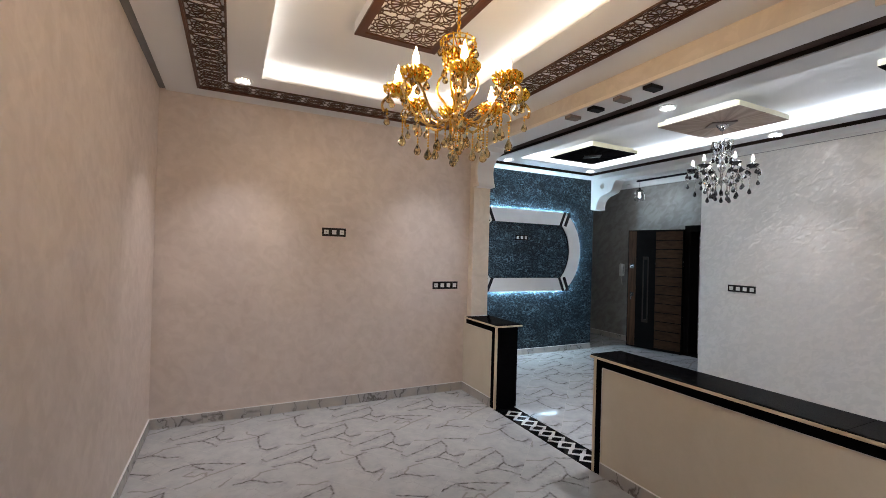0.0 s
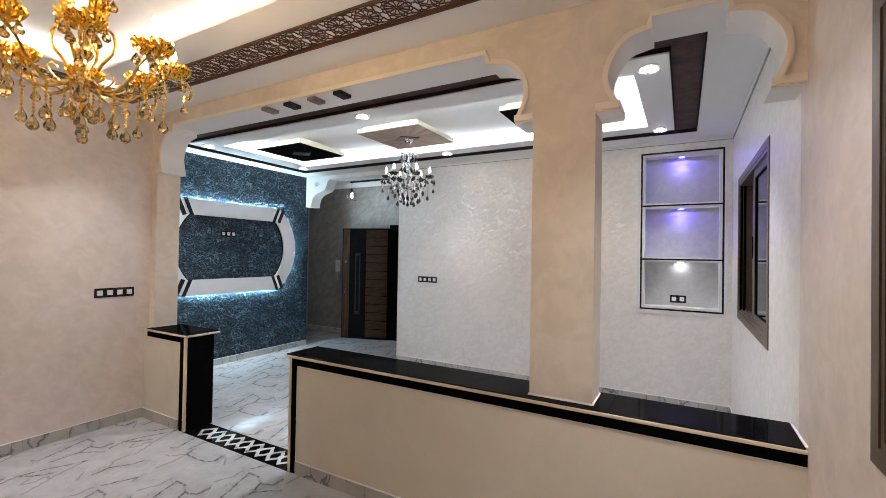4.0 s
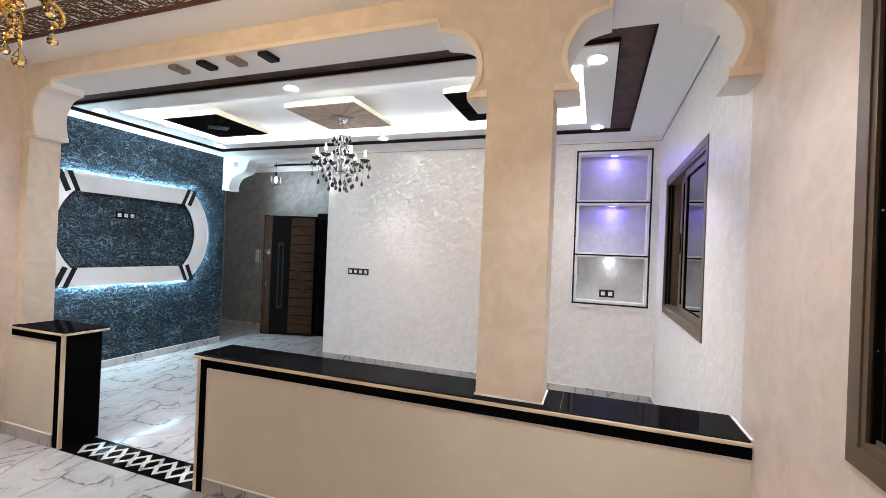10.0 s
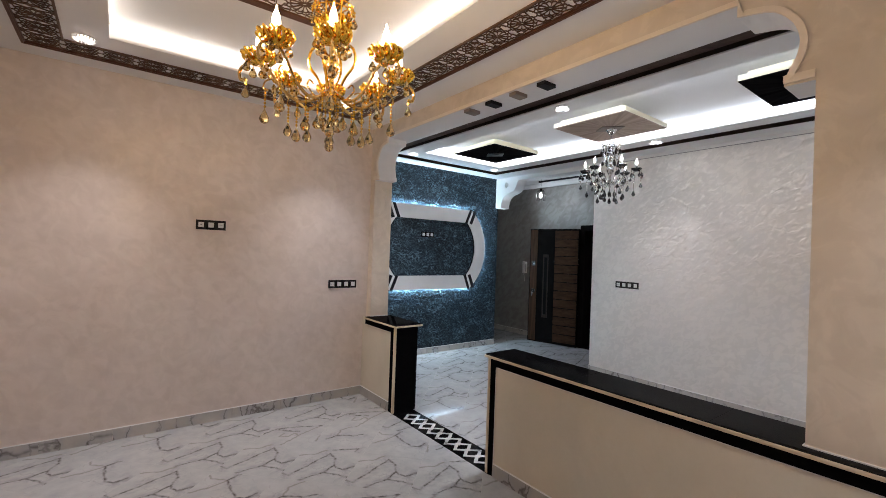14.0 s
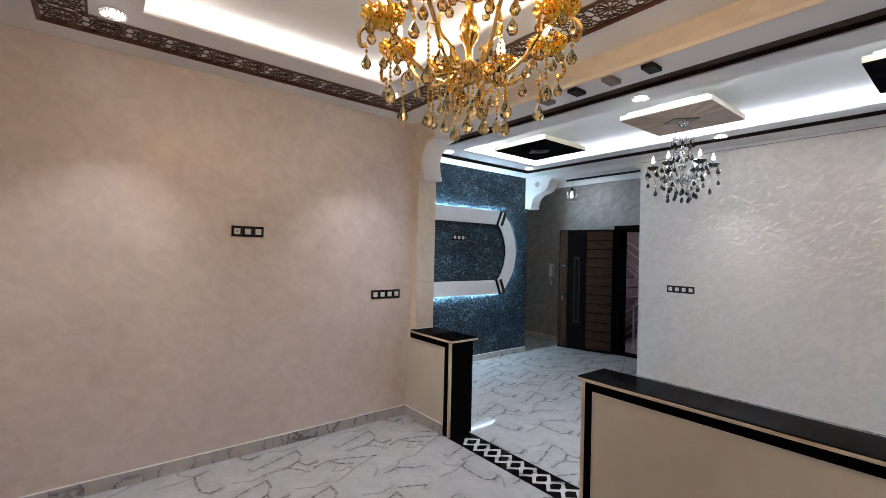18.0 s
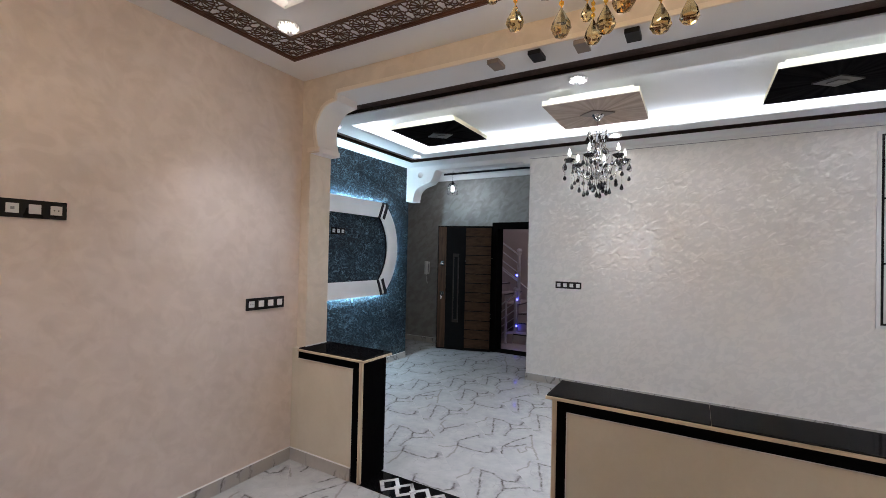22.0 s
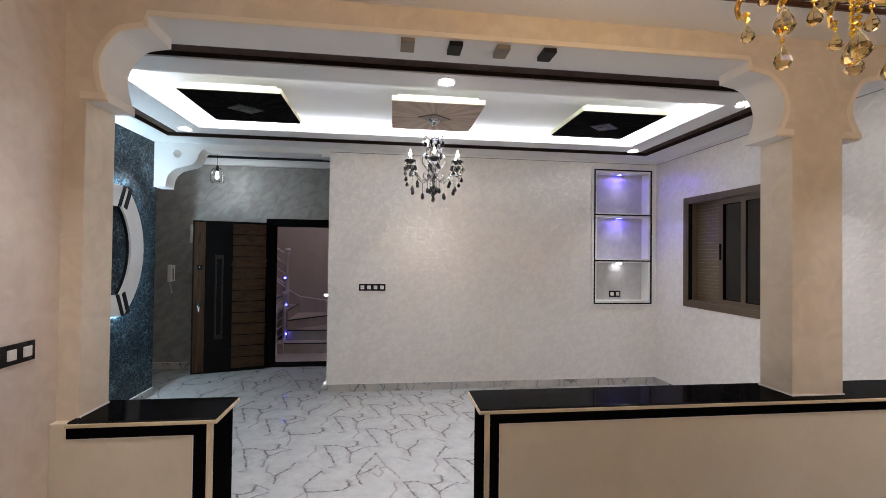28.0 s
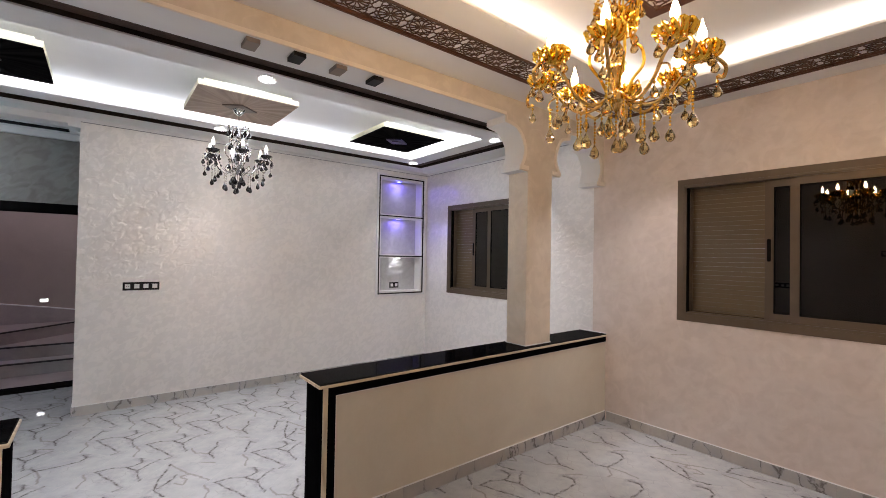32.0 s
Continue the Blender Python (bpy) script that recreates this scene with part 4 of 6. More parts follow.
def socket_strip(x, y, z, way, kinds, label, thick=0.011):
    """A black plate with white inserts. way: the axis that it faces; kinds: s socket, w switch, d data outlet."""
    n = len(kinds)
    u = 0.0775
    root = thing("socket_strip", (x, y, z), label, "socket strip", "black socket strips")
    sx = {"+x": 1, "-y": -1}[way]

    def put(name, u0, u1, z0, z1, d0, d1, mt, parent, lab="", bevel=0.0):
        if way == "+x":
            bm = bbox(x + d0, x + d1, y + u0, y + u1, z + z0, z + z1, bevel)
        else:
            bm = bbox(x + u0, x + u1, y - d1, y - d0, z + z0, z + z1, bevel)
        return part(name, bm, mt, parent, lab)
    put("plate", -n * u / 2 - 0.002, n * u / 2 + 0.002, -0.042, 0.042, 0.0, thick - 0.003, M_PLBLK, root, "glossy black plate", 0.002)
    for i, k in enumerate(kinds):
        c = -n * u / 2 + (i + 0.5) * u
        ins = put("insert", c - 0.022, c + 0.022, -0.022, 0.022, thick - 0.0028, thick, M_PLWHT, root, "white insert", 0.001)
        if k == "s":
            bm = bmesh.new()
            for a in range(20):
                t0, t1 = 2 * math.pi * a / 20, 2 * math.pi * (a + 1) / 20
                q = [(c + r * math.cos(t), z + r * math.sin(t)) for r, t in ((0.0145, t0), (0.0185, t0), (0.0185, t1), (0.0145, t1))]
                if way == "+x":
                    prism(bm, [(y + p, v) for p, v in q], "x", x + thick - 0.0005, x + thick + 0.0016)
                else:
                    prism(bm, [(x + p, v) for p, v in q], "y", y - thick - 0.0016, y - thick + 0.0005)
            part("socket_rim", bm, M_PLWHT, ins)
            for s in (-0.008, 0.008):
                put("pin_hole", c + s - 0.0026, c + s + 0.0026, -0.0026, 0.0026, thick - 0.0002, thick + 0.0008, M_PLBLK, ins)
        elif k == "d":
            put("data_port", c - 0.007, c + 0.007, -0.006, 0.006, thick - 0.0002, thick + 0.0008, M_PLGRY, ins)
        else:
            put("rocker", c - 0.019, c + 0.019, -0.019, 0.019, thick - 0.0005, thick + 0.0022, M_PLWHT, ins, "", 0.001)
    return root


socket_strip(XL, -0.240, 1.206, "+x", "swww", "black four-gang switch strip on the beige wall")
socket_strip(XL, -1.505, 1.750, "+x", "dws", "black three-gang television outlet on the beige wall")
socket_strip(XB, 1.655, 1.842, "+x", "sds", "black three-gang outlet inside the white wall ring")
socket_strip(-0.745, YW, 1.237, "-y", "swww", "black four-gang switch strip on the pearl wall")
socket_strip(2.415, YW + 0.15, 1.150, "-y", "ws", "black two-gang socket inside the lit niche")

# ---- the white ring on the blue wall ----


def arc3(p0, p1, p2, n):
    """Points on the circle through three points, from the first to the last."""
    (ax, ay), (bx, by), (cx, cy) = p0, p1, p2
    d = 2 * (ax * (by - cy) + bx * (cy - ay) + cx * (ay - by))
    ux = ((ax * ax + ay * ay) * (by - cy) + (bx * bx + by * by) * (cy - ay) + (cx * cx + cy * cy) * (ay - by)) / d
    uy = ((ax * ax + ay * ay) * (cx - bx) + (bx * bx + by * by) * (ax - cx) + (cx * cx + cy * cy) * (bx - ax)) / d
    r = math.hypot(ax - ux, ay - uy)
    a0, a1, a2 = (math.atan2(q[1] - uy, q[0] - ux) for q in (p0, p1, p2))
    while a1 > a0:
        a1 -= 2 * math.pi
    while a2 > a1:
        a2 -= 2 * math.pi
    return [(ux + r * math.cos(a0 + (a2 - a0) * k / n), uy + r * math.sin(a0 + (a2 - a0) * k / n)) for k in range(n + 1)]


RT, RB, RM = 2.280, 1.000, 1.64
YC = 1.745
OUT_R = arc3((2.50, RT), (2.825, RM), (2.50, RB), 20)
IN_R = arc3((2.43, 2.070), (2.600, RM), (2.43, 1.210), 20)
OUT_L = [(2 * YC - y, z) for y, z in OUT_R]
IN_L = [(2 * YC - y, z) for y, z in IN_R]
wall_ring = thing("wall_ring", (XB, YC, RB), "white backlit oval wall ring with black stripes on blue plaster", "wall decoration")
d0, d1 = XB + 0.030, XB + 0.050
part("arc_panel", ribbon(bmesh.new(), IN_R, OUT_R, "x", d0, d1), M_WHITE, wall_ring)
part("arc_panel", ribbon(bmesh.new(), IN_L, OUT_L, "x", d0, d1), M_WHITE, wall_ring)
part("bar_panel", prism(bmesh.new(), [IN_L[0], OUT_L[0], OUT_R[0], IN_R[0]], "x", d0, d1), M_WHITE, wall_ring)
part("bar_panel", prism(bmesh.new(), [IN_L[-1], OUT_L[-1], OUT_R[-1], IN_R[-1]], "x", d0, d1), M_WHITE, wall_ring)
for sy in (1, -1):
    for zi, zo in ((2.068, RT + 0.004), (1.212, RB - 0.004)):
        for k in (0, 1):
            a, b, wd = 2.365 + 0.095 * k, 2.455 + 0.095 * k, 0.052
            q = [(a, zi), (b, zo), (b + wd, zo - (0.025 * k if zo > 2 else -0.025 * k)), (a + wd, zi - (0.02 * k if zi > 2 else -0.02 * k))]
            q = [(y if sy > 0 else 2 * YC - y, z) for y, z in q]
            part("stripe", prism(bmesh.new(), q, "x", d0 - 0.002, d1 + 0.004), M_SLATB, wall_ring, "black diagonal stripe")
M_HALO = Mat("ring_backlight", 0.3, 0, (1, 1, 1)).glow((0.60, 0.85, 1.0), 140)
strip = bmesh.new()


loop = OUT_R + OUT_L[::-1]
cx, cz = YC, RM
pts = []
for y, z in loop:
    v = Vector((y - cx, z - cz))
    pts.append((cx + v.x * (1 - 0.016 / max(v.length, 0.1)), cz + v.y * (1 - 0.016 / max(v.length, 0.1))))
n = len(pts)
for i in range(n):
    j = (i + 1) % n
    a, b = pts[i], pts[j]
    v = [strip.verts.new(p) for p in ((XB + 0.006, *a), (XB + 0.006, *b), (XB + 0.026, *b), (XB + 0.026, *a))]
    strip.faces.new(v)
inner = IN_R + IN_L[::-1]
# Added black band: blocks the strip's light from spilling inside the ring.
ret = bmesh.new()
for i in range(len(inner)):
    (y0, z0), (y1, z1) = inner[i], inner[(i + 1) % len(inner)]
    w0, w1 = Vector((y0 - YC, z0 - RM)).normalized() * 0.006, Vector((y1 - YC, z1 - RM)).normalized() * 0.006
    prism(ret, [(y0, z0), (y1, z1), (y1 + w1.x, z1 + w1.y), (y0 + w0.x, z0 + w0.y)], "x", XB - 0.001, d0)
part("inner_return", ret, M_SLATB, wall_ring, "black band added to keep the backlight out of the ring's middle")
part("backlight_strip", strip, M_HALO, wall_ring, "glowing LED strip behind the ring")
for y, z in ((2.45, 2.17), (1.04, 2.17), (2.45, 1.1), (1.04, 1.1), (1.745, 2.17), (1.745, 1.1)):
    part("standoff", bbox(XB, d0 + 0.001, y - 0.02, y + 0.02, z - 0.02, z + 0.02), M_SLATB, wall_ring)

# ---- ceiling pieces of the far salon ----


def rays(name, lo, hi, gloss=0.2):
    """Silk paint brushed outwards from the middle of a panel."""
    k = Mat(name, 0.36)
    k.p.inputs["Specular IOR Level"].default_value = gloss
    tc = k.node("ShaderNodeTexCoord")
    g = k.node("ShaderNodeTexGradient")
    g.gradient_type = "RADIAL"
    k.link(tc.outputs["Object"], g.inputs["Vector"])
    n = k.node("ShaderNodeTexNoise", Scale=34.0, Detail=3.0)
    n.noise_dimensions = "1D"
    k.link(g.outputs["Fac"], n.inputs["W"])
    f = k.noise(tc.outputs["Object"], 9.0, 4)
    m = k.mix(0.25, n.outputs["Fac"], f)
    k.color(k.ramp(m, (0.36, lo), (0.64, hi)))
    k.rough(n.outputs["Fac"], 0.25, 0.5)
    k.bump(m, 0.25, 0.006)
    return k.m


M_RAYT = rays("taupe_brushed_paint", (0.26, 0.195, 0.155), (0.44, 0.345, 0.285))
M_BOSST = plain("dark_taupe_boss", (0.16, 0.13, 0.115), 0.35)
M_BOSSB = plain("charcoal_boss", (0.012, 0.012, 0.013), 0.3)
M_CAPB = plain("grey_boss_cap", (0.06, 0.06, 0.063), 0.3)
M_RAYB = rays("black_brushed_paint", (0.006, 0.006, 0.0065), (0.014, 0.0135, 0.014), 0.0)
PY_, PH, PZ = 1.653, 0.378, 2.853               # middle, half width and underside of the panels
for x, mt, lab, bm_ in ((-1.766, M_RAYB, "black brushed square ceiling panel with lit edges", M_BOSSB), (SILV_X, M_RAYT, "taupe brushed square ceiling panel with lit edges", M_BOSST), (1.430, M_RAYB, "black brushed square ceiling panel with lit edges", M_BOSSB)):
    pan = thing("ceiling_panel", (x, PY_, PZ), lab, "ceiling panel", "square ceiling panels")
    part("board", bbox(x - PH, x + PH, PY_ - PH, PY_ + PH, PZ + 0.0035, PZ + 0.045, 0.002), M_CREAM, pan, "cream edged board")
    g = PH - 0.045
    part("upper_board", bbox(x - g, x + g, PY_ - g, PY_ + g, PZ + 0.0452, PZ + 0.075, 0.002), M_CREAM, pan)
    part("face", bbox(x - PH + 0.001, x + PH - 0.001, PY_ - PH + 0.001, PY_ + PH - 0.001, PZ, PZ + 0.0033), mt, pan)
    part("riser", bbox(x - 0.16, x + 0.16, PY_ - 0.16, PY_ + 0.16, PZ + 0.0752, ZFR - 0.001), M_WHITE, pan)
    q = [(x - 0.145, PY_ - 0.015), (x - 0.01, PY_ - 0.115), (x + 0.145, PY_ + 0.015), (x + 0.01, PY_ + 0.115)]
    part("boss", prism(bmesh.new(), q, "z", PZ - 0.010, PZ - 0.0002), bm_, pan, "small diamond boss")
    q = [(x - 0.062, PY_), (x - 0.005, PY_ - 0.042), (x + 0.062, PY_), (x + 0.005, PY_ + 0.042)]
    if bm_ is M_BOSSB:
        part("boss_cap", prism(bmesh.new(), q, "z", PZ - 0.018, PZ - 0.0102), M_CAPB, pan)

for i, x in enumerate((-0.463, -0.210, 0.046, 0.302)):
    sl = solid("soffit_slat", bbox(x - 0.036, x + 0.036, Y0 + 0.012, 0.182, ZA - 0.026, ZA - 0.0005, 0.002), M_SLATB if i % 2 else M_SLATT,
               ("matt black" if i % 2 else "taupe") + " decorative slat under the arch beam", "slat", kind="thing")
    sl["group"] = "soffit slats"


facet_bm = bmesh.new()
prism(facet_bm, [(0.048, 0.0), (0.060, -0.0036), (0.066, 0.0), (0.060, 0.0036)], "z", -0.021, -0.0065)
FACET = mesh("facet", facet_bm, M_PLWHT)


def downlight(x, y, z, mt, label):
    """A recessed lamp whose rim of cut facets throws rays across the ceiling."""
    root = thing("downlight", (x, y, z), label, "downlight", "recessed ceiling downlights")
    part("bezel", lathe(bmesh.new(), [(0.044, -0.001), (0.047, -0.005), (0.066, -0.006), (0.068, 0.0)], 24, (x, y, z)), M_PLWHT, root, "white bezel", True)
    for i in range(22):
        shared("facet", FACET, root, (x, y, z), 2 * math.pi * (i + 0.3 * math.sin(5.0 * i)) / 22)
    part("lens", lathe(bmesh.new(), [(0.010, -0.012), (0.030, -0.010), (0.043, -0.0045)], 16, (x, y, z)), mt, root, "bright lens")


for sx, sy in SPOTS_F:
    downlight(sx, sy, ZF, M_LEDC, "round recessed white downlight in the far ceiling")
for sx, sy in SPOTS_N:
    downlight(sx, sy, ZN, M_LEDW, "round recessed warm downlight beside the lattice")

# ---- brown lattice on the near ceiling ----


def loop_ribbon(bm, pts, w, z0, z1):
    """A closed flat band of width w along points in the plane."""
    n = len(pts)
    inn, out = [], []
    for i in range(n):
        a, b = Vector(pts[i - 1]), Vector(pts[(i + 1) % n])
        d = (b - a).normalized() * (w / 2)
        p = Vector(pts[i])
        inn.append((p.x + d.y, p.y - d.x))
        out.append((p.x - d.y, p.y + d.x))
    lay = [[bm.verts.new((x, y, z)) for x, y in row] for row in (inn, out) for z in (z0, z1)]
    il, ih, ol, oh = lay
    for i in range(n):
        j = (i + 1) % n
        bm.faces.new((il[i], il[j], ol[j], ol[i]))
        bm.faces.new((il[i], ih[i], ih[j], il[j]))
        bm.faces.new((ol[i], ol[j], oh[j], oh[i]))


def line_ribbon(bm, pts, w, z0, z1):
    """An open flat band of width w along points in the plane."""
    n = len(pts)
    rows = []
    for i in range(n):
        a, b = Vector(pts[max(i - 1, 0)]), Vector(pts[min(i + 1, n - 1)])
        d = (b - a).normalized() * (w / 2)
        p = Vector(pts[i])
        rows.append([bm.verts.new((p.x + e * d.y, p.y - e * d.x, z)) for e in (1, -1) for z in (z0, z1)])
    for a, b in zip(rows, rows[1:]):
        for f in ((0, 2), (1, 0), (2, 3)):
            bm.faces.new((a[f[0]], b[f[0]], b[f[1]], a[f[1]]))


def lattice_cell(sx, sy, petals, w):
    """One square of pierced rosette fretwork, sx by sy: a many-petalled rosette in a web of cells."""
    bm = bmesh.new()
    z0, z1 = -0.006, 0.0

    def pol(r, t):
        return (r * math.cos(t) * sx, r * math.sin(t) * sy)

    step = 2 * math.pi / petals
    loop_ribbon(bm, [pol(0.055, k * 2 * math.pi / 10) for k in range(10)], w, z0, z1)
    for k in range(petals):
        t = k * step
        # petal, then a ring of small cells outside it
        line_ribbon(bm, [pol(0.06, t + step * 0.5), pol(0.24, t + step * 0.5), pol(0.305, t + step * 0.40), pol(0.335, t + step * 0.18), pol(0.342, t), pol(0.335, t - step * 0.18), pol(0.305, t - step * 0.40), pol(0.25, t - step * 0.5)], w, z0, z1)
        line_ribbon(bm, [pol(0.30, t + step * 0.45), pol(0.385, t + step * 0.5), pol(0.425, t + step * 0.25), pol(0.43, t), pol(0.425, t - step * 0.25), pol(0.385, t - step * 0.5)], w, z0, z1)
        line_ribbon(bm, [pol(0.43, t), pol(0.495, t)], w, z0, z1)
    for ex in (-1, 1):
        for ey in (-1, 1):
            ring_ = [((ex * (0.5 - 0.125 * math.cos(q * math.pi / 12))) * sx, (ey * (0.5 - 0.125 * math.sin(q * math.pi / 12))) * sy) for q in range(7)]
            line_ribbon(bm, ring_, w, z0, z1)
            line_ribbon(bm, [((ex * (0.5 - 0.045 * math.cos(q * math.pi / 8))) * sx, (ey * (0.5 - 0.045 * math.sin(q * math.pi / 8))) * sy) for q in range(5)], w, z0, z1)
            for a in (math.pi / 8, math.pi / 4, 3 * math.pi / 8):
                line_ribbon(bm, [(ex * (0.5 - r * math.cos(a)) * sx, ey * (0.5 - r * math.sin(a)) * sy) for r in (0.045, 0.125)], w, z0, z1)
            for q0, r in ((0.30, 0.44), (0.70, 0.44)):
                a = q0 * math.pi / 2
                line_ribbon(bm, [(ex * r * math.cos(a) * sx, ey * r * math.sin(a) * sy), (ex * (0.5 - 0.125 * math.sin(a)) * sx, ey * (0.5 - 0.125 * math.cos(a)) * sy)], w, z0, z1)
    return mesh("fretwork", bm, M_LATT)


rim = thing("lattice_border", ((XL + XR) / 2, YE / 2, ZN), "dark brown pierced fretwork border on the ceiling", "ceiling lattice")
BO, BI = grow((XL, XR, YE, 0.0), -0.245), grow((XL, XR, YE, 0.0), -0.478)
mb = bmesh.new()
ring(mb, BO, grow(BO, -0.024), ZN - 0.014, ZN + 0.0005)
ring(mb, grow(BO, -0.004), grow(BO, -0.017), ZN - 0.020, ZN - 0.014)
part("outer_moulding", mb, M_LATB, rim, "rounded brown moulding")
part("inner_moulding", ring(bmesh.new(), grow(BI, 0.012), BI, ZN - 0.012, ZN + 0.0005), M_LATT, rim)
band = 0.233 - 0.036
lx = BO[1] - BO[0] - 0.048
ly = BI[3] - BI[2] + 0.024
nxc, nyc = round(lx / band), round(ly / band)
cell_x = lattice_cell(lx / nxc, band, 12, 0.0046)
cell_y = lattice_cell(band, ly / nyc, 12, 0.0046)
for i in range(nxc):
    x = BO[0] + 0.024 + (i + 0.5) * lx / nxc
    for y in (BO[2] + 0.024 + band / 2, BO[3] - 0.024 - band / 2):
        shared("fretwork", cell_x, rim, (x, y, ZN - 0.0005))
for j in range(nyc):
    y = BI[2] - 0.012 + (j + 0.5) * ly / nyc
    for x in (BO[0] + 0.024 + band / 2, BO[1] - 0.024 - band / 2):
        shared("fretwork", cell_y, rim, (x, y, ZN - 0.0005))

ZP = 2.975
rose = thing("ceiling_fretwork", (ROSE_X, GOLD_Y, ZP), "white ceiling panel covered with brown pierced fretwork", "ceiling lattice")
hx, hy = 0.875, 0.285
part("board", bbox(ROSE_X - hx, ROSE_X + hx, GOLD_Y - hy, GOLD_Y + hy, ZP + 0.0005, ZNR - 0.001), M_CEIL, rose, "white board")
R4 = (ROSE_X - hx, ROSE_X + hx, GOLD_Y - hy, GOLD_Y + hy)
part("border", ring(bmesh.new(), R4, grow(R4, -0.055), ZP - 0.013, ZP), M_LATB, rose, "brown border")
cw, ch = (2 * hx - 0.11) / 6, (2 * hy - 0.11) / 2
cell_p = lattice_cell(cw, ch, 14, 0.0052)
for i in range(6):
    for j in range(2):
        shared("fretwork", cell_p, rose, (ROSE_X - hx + 0.055 + (i + 0.5) * cw, GOLD_Y - hy + 0.055 + (j + 0.5) * ch, ZP - 0.0005))

# ---- chandeliers ----


def strand_mesh(name, n, r, step, drop, dr, mat_bead, mat_drop):
    """A string of beads on a wire with a drop at its end, turned in one piece; it hangs from its origin."""
    prof = []
    for k in range(n):
        z = -k * step
        prof += [(0.0010, z + r), (r * 0.8, z + r * 0.45), (r * 0.8, z - r * 0.45), (0.0010, z - r)]
    z = -n * step + 0.004
    cut_at = len(prof)
    prof += [(dr * 0.10, z), (dr * 0.42, z - drop * 0.22), (dr * 0.86, z - drop * 0.50), (dr, z - drop * 0.72), (dr * 0.62, z - drop * 0.93), (dr * 0.08, z - drop)]
    bm = lathe(bmesh.new(), prof[::-1], 7)
    for f in bm.faces:
        f.material_index = 1 if f.calc_center_median().z < z else 0
    return mesh(name, bm, mat_bead, mat_drop)


def cup_mesh(rad, metal):
    """A drip cup: a bowl of twisted, fluted leaves with gaps between them, and a smaller one within."""
    bm = bmesh.new()
    seg = 132
    for n, prof in ((12, ((0.14, -0.016, 0.0), (0.40, -0.015, 0.02), (0.70, -0.009, 0.06), (0.92, 0.001, 0.09), (1.06, 0.013, 0.12), (1.13, 0.026, 0.15), (1.10, 0.038, 0.18), (1.00, 0.046, 0.20), (0.88, 0.048, 0.20), (0.80, 0.043, 0.16))),
                    (9, ((0.30, -0.004, 0.02), (0.52, 0.004, 0.08), (0.68, 0.017, 0.14), (0.74, 0.033, 0.18), (0.70, 0.048, 0.22), (0.60, 0.058, 0.24), (0.50, 0.058, 0.20)))):
        rows = []
        for i, (r, z, flute) in enumerate(prof):
            row = []
            for q in range(seg):
                a = 2 * math.pi * q / seg
                rr = rad * r * (1 + flute * math.cos(n * a + 0.55 * i))
                row.append(bm.verts.new((rr * math.cos(a), rr * math.sin(a), 0.78 * z + 0.03 * flute * math.cos(n * a + 0.55 * i + 1.2))))
            rows.append(row)
        for i, (a, b) in enumerate(zip(rows, rows[1:])):
            for q in range(seg):
                wave = math.cos(2 * n * math.pi * (q + 0.5) / seg + 0.55 * i)
                if wave < -0.35 and 1 < i < len(rows) - 3:
                    continue
                bm.faces.new((a[q], a[(q + 1) % seg], b[(q + 1) % seg], b[q]))
    me = mesh("drip_cup", bm, metal, smooth=True)
    me.set_sharp_from_angle(angle=radians(100))
    return me


def dish_mesh(rad, metal):
    """A shallow scalloped drip dish."""
    bm = bmesh.new()
    seg = 20
    rows = []
    for rr, z in ((0.2, -0.008), (0.62, -0.004), (0.95, 0.010), (1.12, 0.020), (1.08, 0.023), (0.90, 0.014), (0.55, 0.002), (0.2, 0.0)):
        rows.append([bm.verts.new((rad * rr * (1 + (0.07 if k % 2 and rr > 0.8 else 0)) * math.cos(2 * math.pi * k / seg), rad * rr * (1 + (0.07 if k % 2 and rr > 0.8 else 0)) * math.sin(2 * math.pi * k / seg), z)) for k in range(seg)])
    for a, b in zip(rows, rows[1:]):
        for k in range(seg):
            bm.faces.new((a[k], a[(k + 1) % seg], b[(k + 1) % seg], b[k]))
    bm.faces.new(rows[0][::-1])
    bm.faces.new(rows[-1])
    return mesh("drip_cup", bm, metal, smooth=True)


